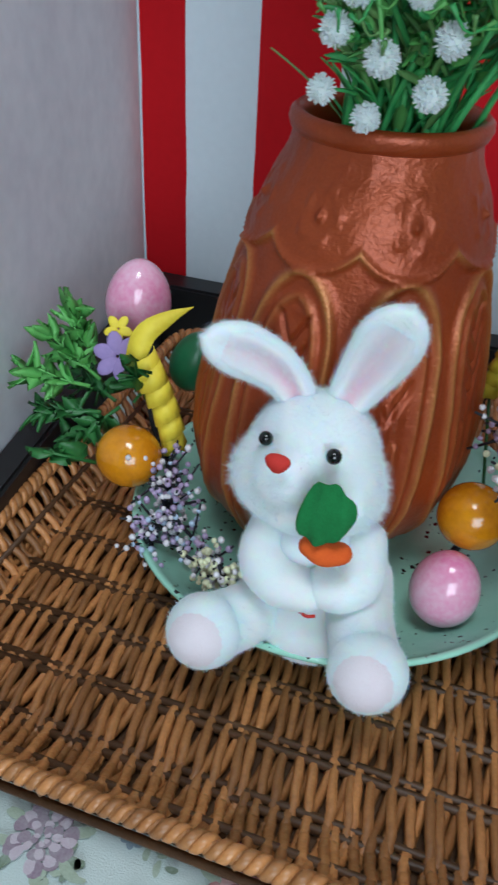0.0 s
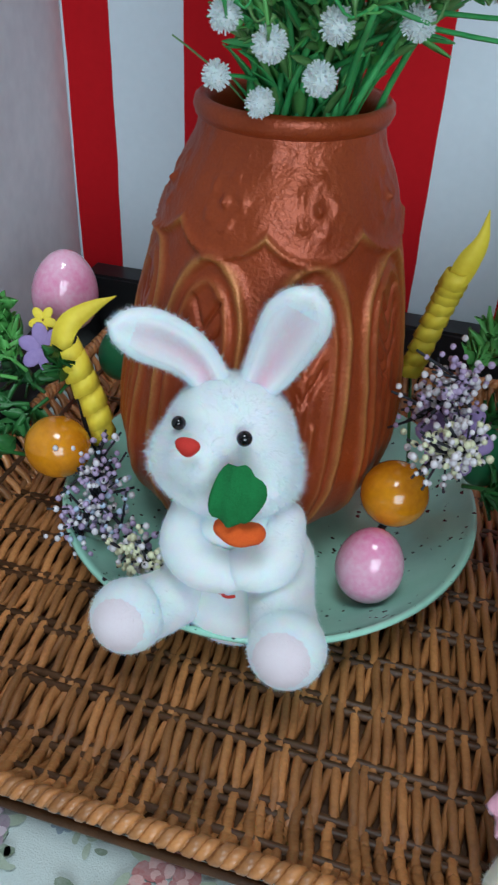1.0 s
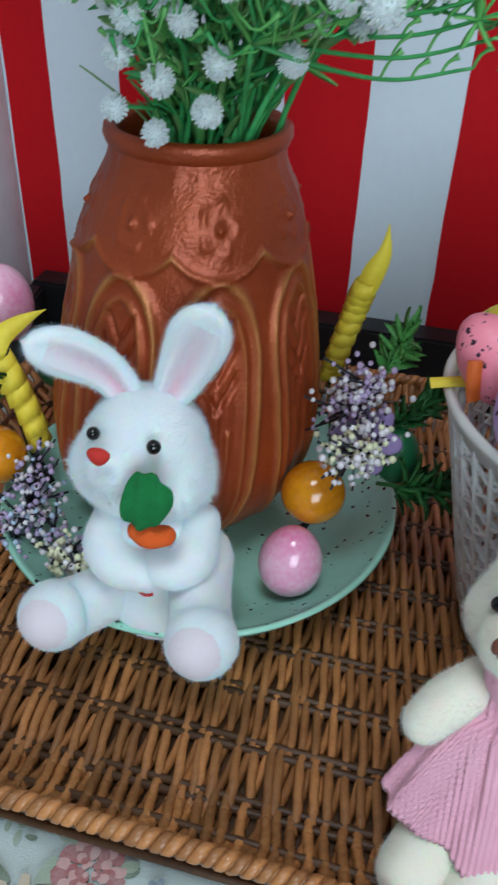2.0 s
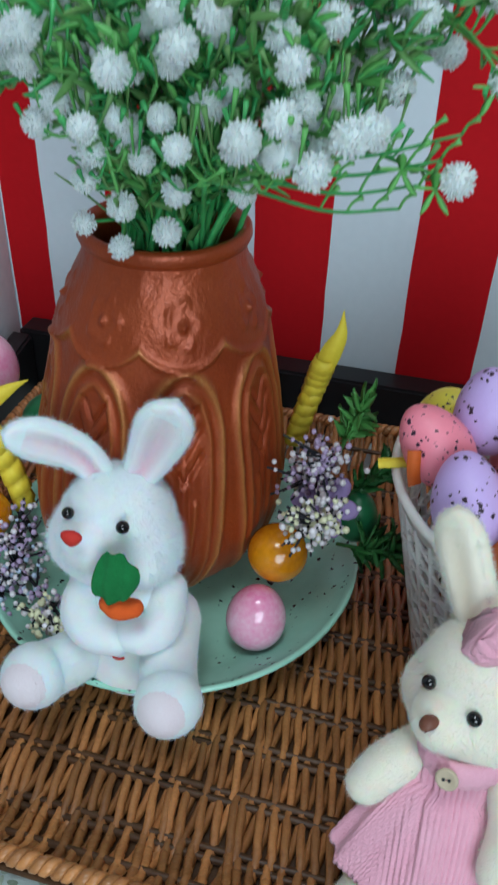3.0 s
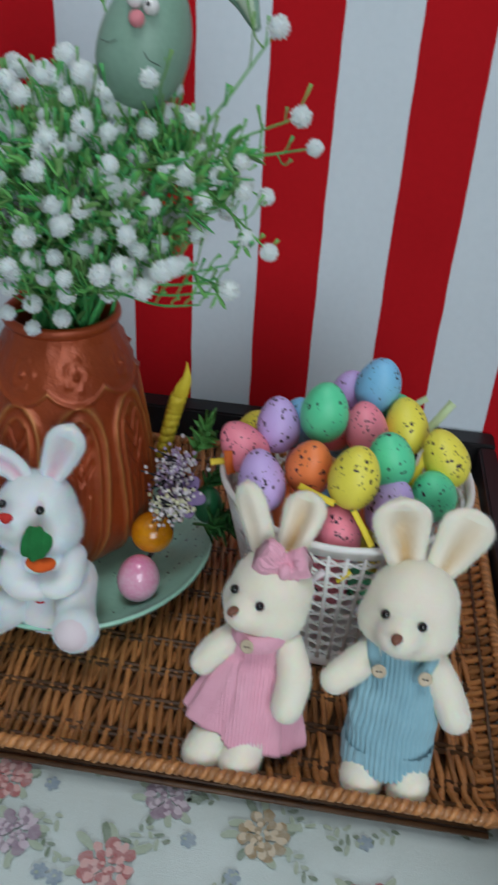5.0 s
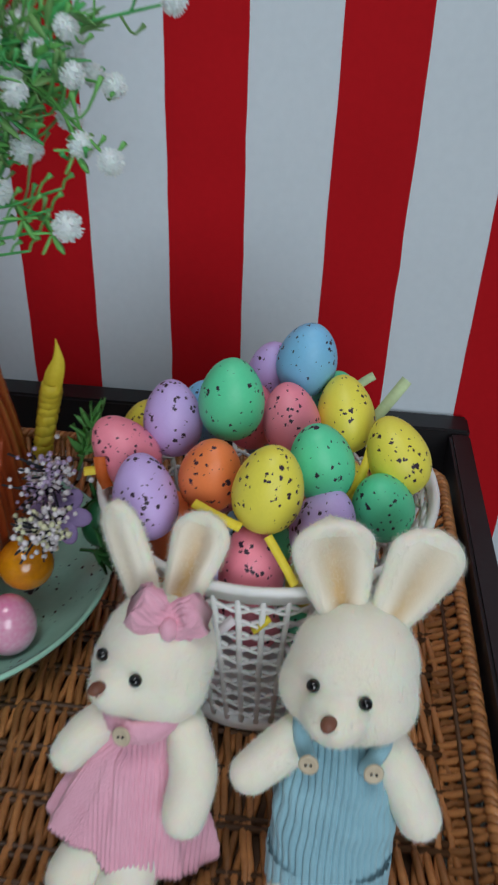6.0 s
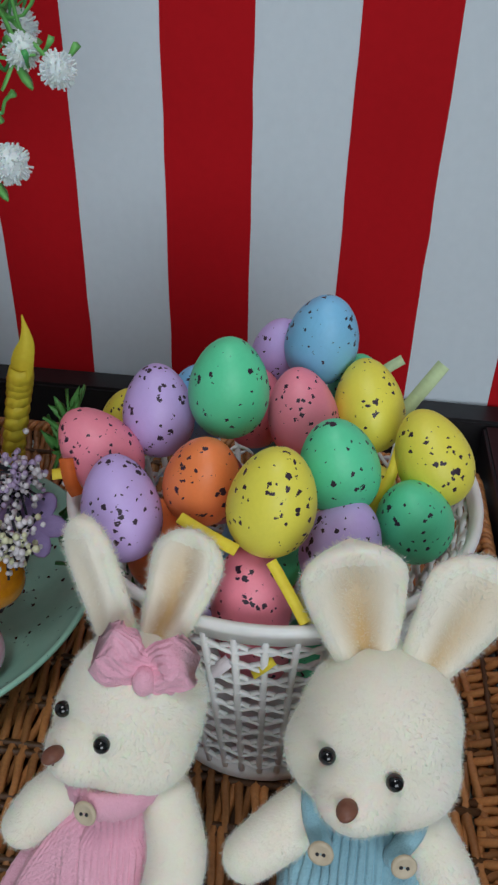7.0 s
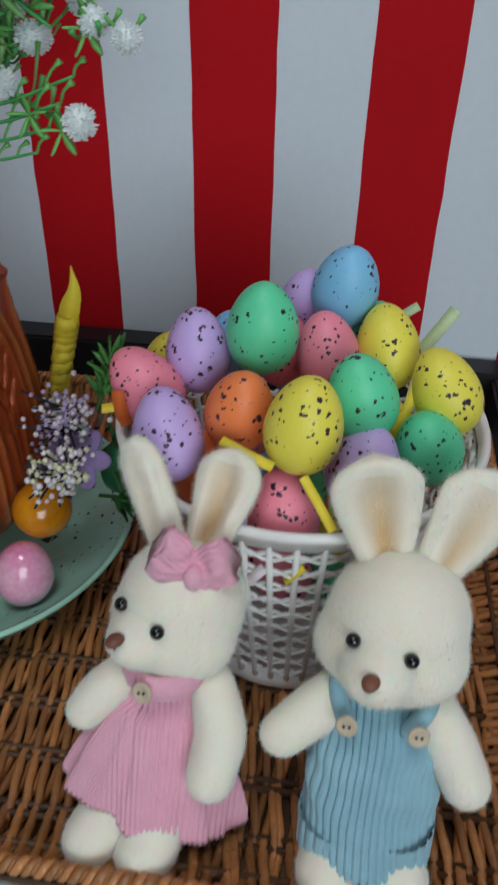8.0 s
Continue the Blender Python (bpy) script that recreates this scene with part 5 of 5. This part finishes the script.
for k in range(34):
    u = k / 33
    cy = -0.3580 + 0.0200 * u
    cx = 0.3285 + 0.0050 * u
    flare = min(1.0, max(0.0, (0.74 - u) / 0.74))
    rr = 0.0148 + 0.0180 * flare ** 0.62
    row = []
    for i in range(720):
        t = 2 * math.pi * i / 720
        fold = flare ** 0.5 * (0.0034 * math.sin(4 * t + 2.2 * u + 0.9) + 0.0018 * math.sin(7 * t + 4 * u) + 0.0011 * math.sin(13 * t - 3 * u))
        crease = 0.0045 * math.exp(-((t - 4.05 - 0.75 * (0.75 - u)) / 0.13) ** 2) * math.exp(-((u - 0.5) / 0.28) ** 2)
        tuck = 0.0016 * math.exp(-((u - 0.72) / 0.035) ** 2)
        q = rr + fold - crease - tuck
        x, y = cx + q * math.cos(t), cy + 0.52 * q * math.sin(t)
        cord = ((x + 0.05 * y + 0.10 * (0.09 - u * 0.05) * (x - cx) / 0.03) / 0.0026) % 1.0 - 0.5
        rb = -0.0016 * math.exp(-(cord / 0.17) ** 2) * abs(math.sin(t)) ** 0.5
        q += rb
        row.append(bm.verts.new((cx + q * math.cos(t), cy + 0.52 * q * math.sin(t), 0.0355 + 0.0605 * u - 0.0115 * (1 - u) * math.cos(t) + 0.0008 * (1 - u) * math.sin(5 * t))))
    rows.append(row)
grid_faces(bm, rows)
inner = [[bm.verts.new((v.co.x * 0.94 + 0.3285 * 0.06, v.co.y * 0.94 - 0.3580 * 0.06, v.co.z + 0.001)) for v in rows[0]]]
grid_faces(bm, [rows[0], inner[0]])
dress = part("dress", bm, M_PINKKNIT, P, "pink ribbed knit dress")
bm = limb(bmesh.new(), [(0.3185, -0.331, 0.0990), (0.3205, -0.3440, 0.0970), (0.3290, -0.3500, 0.0955), (0.3410, -0.3480, 0.0970), (0.3500, -0.336, 0.1000)],
          (0.0030, 0.0052, 0.0058, 0.0056, 0.0036), 40, (0, 0, 1), 0.6, 40)
for v in bm.verts:
    v.co += 0.0006 * Vector((0, -1, 0.4)) * math.sin(v.co.x * 2400)
part("yoke", bm, M_PINKKNIT, dress, "pink knit yoke")
button(P, (0.3275, -0.3545, 0.0985), (-0.3, -0.9, 0.4))
part("body", ellipsoid(bmesh.new(), (0.334, -0.3360, 0.081), (0.0140, 0.0095, 0.024), None, 20, 14), M_CREAM, P)
plush_limb(P, "arm", ((0.319, -0.336, 0.087), (0.309, -0.343, 0.081), (0.3025, -0.348, 0.0745)), (0.0080, 0.0086, 0.0076), rng)
plush_limb(P, "arm", ((0.3495, -0.340, 0.089), (0.3545, -0.352, 0.077), (0.3525, -0.3625, 0.0640)), (0.0085, 0.0096, 0.0090), rng)
plush_limb(P, "leg", ((0.318, -0.354, 0.040), (0.311, -0.365, 0.031), (0.3070, -0.3725, 0.0262)), (0.010, 0.0112, 0.0115), rng)
plush_limb(P, "leg", ((0.336, -0.356, 0.040), (0.3315, -0.367, 0.031), (0.3290, -0.3745, 0.0262)), (0.010, 0.0118, 0.0122), rng)
BW = Vector((0.3425, -0.3305, 0.1370))
bow = part("bow", ellipsoid(bmesh.new(), BW + Vector((0, -0.003, 0)), (0.0036, 0.0042, 0.0052), nu=18, nv=12), M_PINKKNIT, P, "crumpled pink knitted bow between the ears")
for dx, dz, r0, r1 in ((-0.0135, 0.0070, 0.0040, 0.0100), (0.0120, 0.0045, 0.0040, 0.0088), (0.0050, -0.0090, 0.0034, 0.0068)):
    ax = Vector((dx, 0.003, dz))
    ln = ax.length
    ax.normalize()
    side_v = ax.cross(Vector((0, 1, 0))).normalized()
    loop_bm = bmesh.new()
    rows = []
    for k in range(14):
        u = k / 13
        r = r0 + (r1 - r0) * math.sin(u * 1.9)
        row = []
        for i in range(120):
            t = 2 * math.pi * i / 120
            rib = 1 + 0.13 * abs(math.sin(10 * t)) ** 0.5
            p = BW + ax * (ln * u) + (side_v * math.sin(t) + Vector((0, -0.6, 0)) * math.cos(t)) * r * rib
            p += 0.0026 * Vector((noise.noise(p * 170), noise.noise(p * 170 + Vector((7, 0, 0))), noise.noise(p * 170 + Vector((0, 9, 0)))))
            row.append(loop_bm.verts.new(p))
        rows.append(row)
    grid_faces(loop_bm, rows)
    loop_bm.faces.new(rows[-1])
    part("bow_loop", loop_bm, M_PINKKNIT, bow)

B = thing("dressed_rabbit", (0.412, -0.362, 0.014), "cream plush rabbit in blue ribbed overalls, by the basket", "plush toy", "dressed rabbits")
doll_head(B, (0.4145, -0.3240, 0.1180), (-0.28, -0.95, 0.10),
          ((((0.4085, -0.317, 0.136), (0.405, -0.313, 0.150), (0.402, -0.310, 0.163), (0.400, -0.308, 0.1765)), (0.0085, 0.0132, 0.0160, 0.0150), (0.10, -0.85, 0.45), 0.0062),
           (((0.425, -0.316, 0.135), (0.432, -0.310, 0.147), (0.4375, -0.305, 0.158), (0.4420, -0.300, 0.1695)), (0.0085, 0.0130, 0.0160, 0.0152), (0.30, -0.80, 0.45), 0.0030)), rng, 1.02)
bm = bmesh.new()
rows = []
for k in range(30):
    u = k / 29
    z = 0.0355 + 0.0635 * u
    cy, cx = -0.356 + 0.026 * u, 0.4115
    rr = 0.0160 + 0.0085 * (1 - u) ** 0.8 + 0.002 * math.sin(u * 3.1)
    row = []
    for i in range(512):
        t = 2 * math.pi * i / 512
        cord = (rr * math.cos(t) / 0.0027 + 0.3 * math.sin(6 * u)) % 1.0 - 0.5
        q = rr + 0.0012 - 0.0018 * math.exp(-(cord / 0.17) ** 2) * abs(math.sin(t)) ** 0.5 + 0.0014 * math.sin(3 * t + 7 * u) * (1 - u) + 0.0013 * math.sin(26 * u + 3 * t) * (1 - u) * u * 2
        row.append(bm.verts.new((cx + q * math.cos(t), cy + (0.88 - 0.16 * u) * q * math.sin(t), z)))
    rows.append(row)
grid_faces(bm, rows)
bm.faces.new(rows[-1])
overalls = part("overalls", bm, M_BLUEKNIT, B, "blue ribbed knit overalls")
for x, tx in ((0.401, -0.1), (0.422, 0.1)):
    rows = []
    bm = bmesh.new()
    for k in range(10):
        u = k / 9
        z = 0.0315 + 0.015 * u
        cy = -0.3605 + 0.004 * u
        row = []
        for i in range(180):
            t = 2 * math.pi * i / 180
            q = 0.0142 + 0.0010 * abs(math.sin(10 * t)) ** 0.5
            row.append(bm.verts.new((x + q * math.cos(t), cy + q * math.sin(t), z)))
        rows.append(row)
    grid_faces(bm, rows)
    part("trouser_leg", bm, M_BLUEKNIT, overalls, "blue knit trouser leg")
bm = bmesh.new()
for s in (-1, 1):
    limb(bm, [(0.411 + 0.011 * s, -0.349, 0.088), (0.412 + 0.016 * s, -0.343, 0.097), (0.412 + 0.017 * s, -0.328, 0.101)], (0.0034, 0.0034, 0.003), 10)
part("shoulder_strap", bm, M_BLUEKNIT, overalls, "blue strap")
button(B, (0.3995, -0.3550, 0.0955), (-0.15, -0.9, 0.4))
button(B, (0.424, -0.3550, 0.0945), (0.15, -0.9, 0.4))
part("body", ellipsoid(bmesh.new(), (0.4125, -0.3325, 0.082), (0.0185, 0.0135, 0.026), None, 20, 14), M_CREAM, B)
plush_limb(B, "arm", ((0.3985, -0.335, 0.091), (0.388, -0.343, 0.085), (0.3775, -0.350, 0.0785)), (0.0086, 0.0094, 0.0084), rng)
plush_limb(B, "arm", ((0.429, -0.335, 0.088), (0.439, -0.343, 0.074), (0.446, -0.350, 0.062)), (0.0092, 0.0098, 0.0092), rng)
plush_limb(B, "leg", ((0.401, -0.356, 0.038), (0.400, -0.364, 0.0315), (0.399, -0.3715, 0.0265)), (0.009, 0.0112, 0.0125), rng)
plush_limb(B, "leg", ((0.422, -0.356, 0.038), (0.423, -0.364, 0.0315), (0.4245, -0.3715, 0.0265)), (0.009, 0.0112, 0.0125), rng)
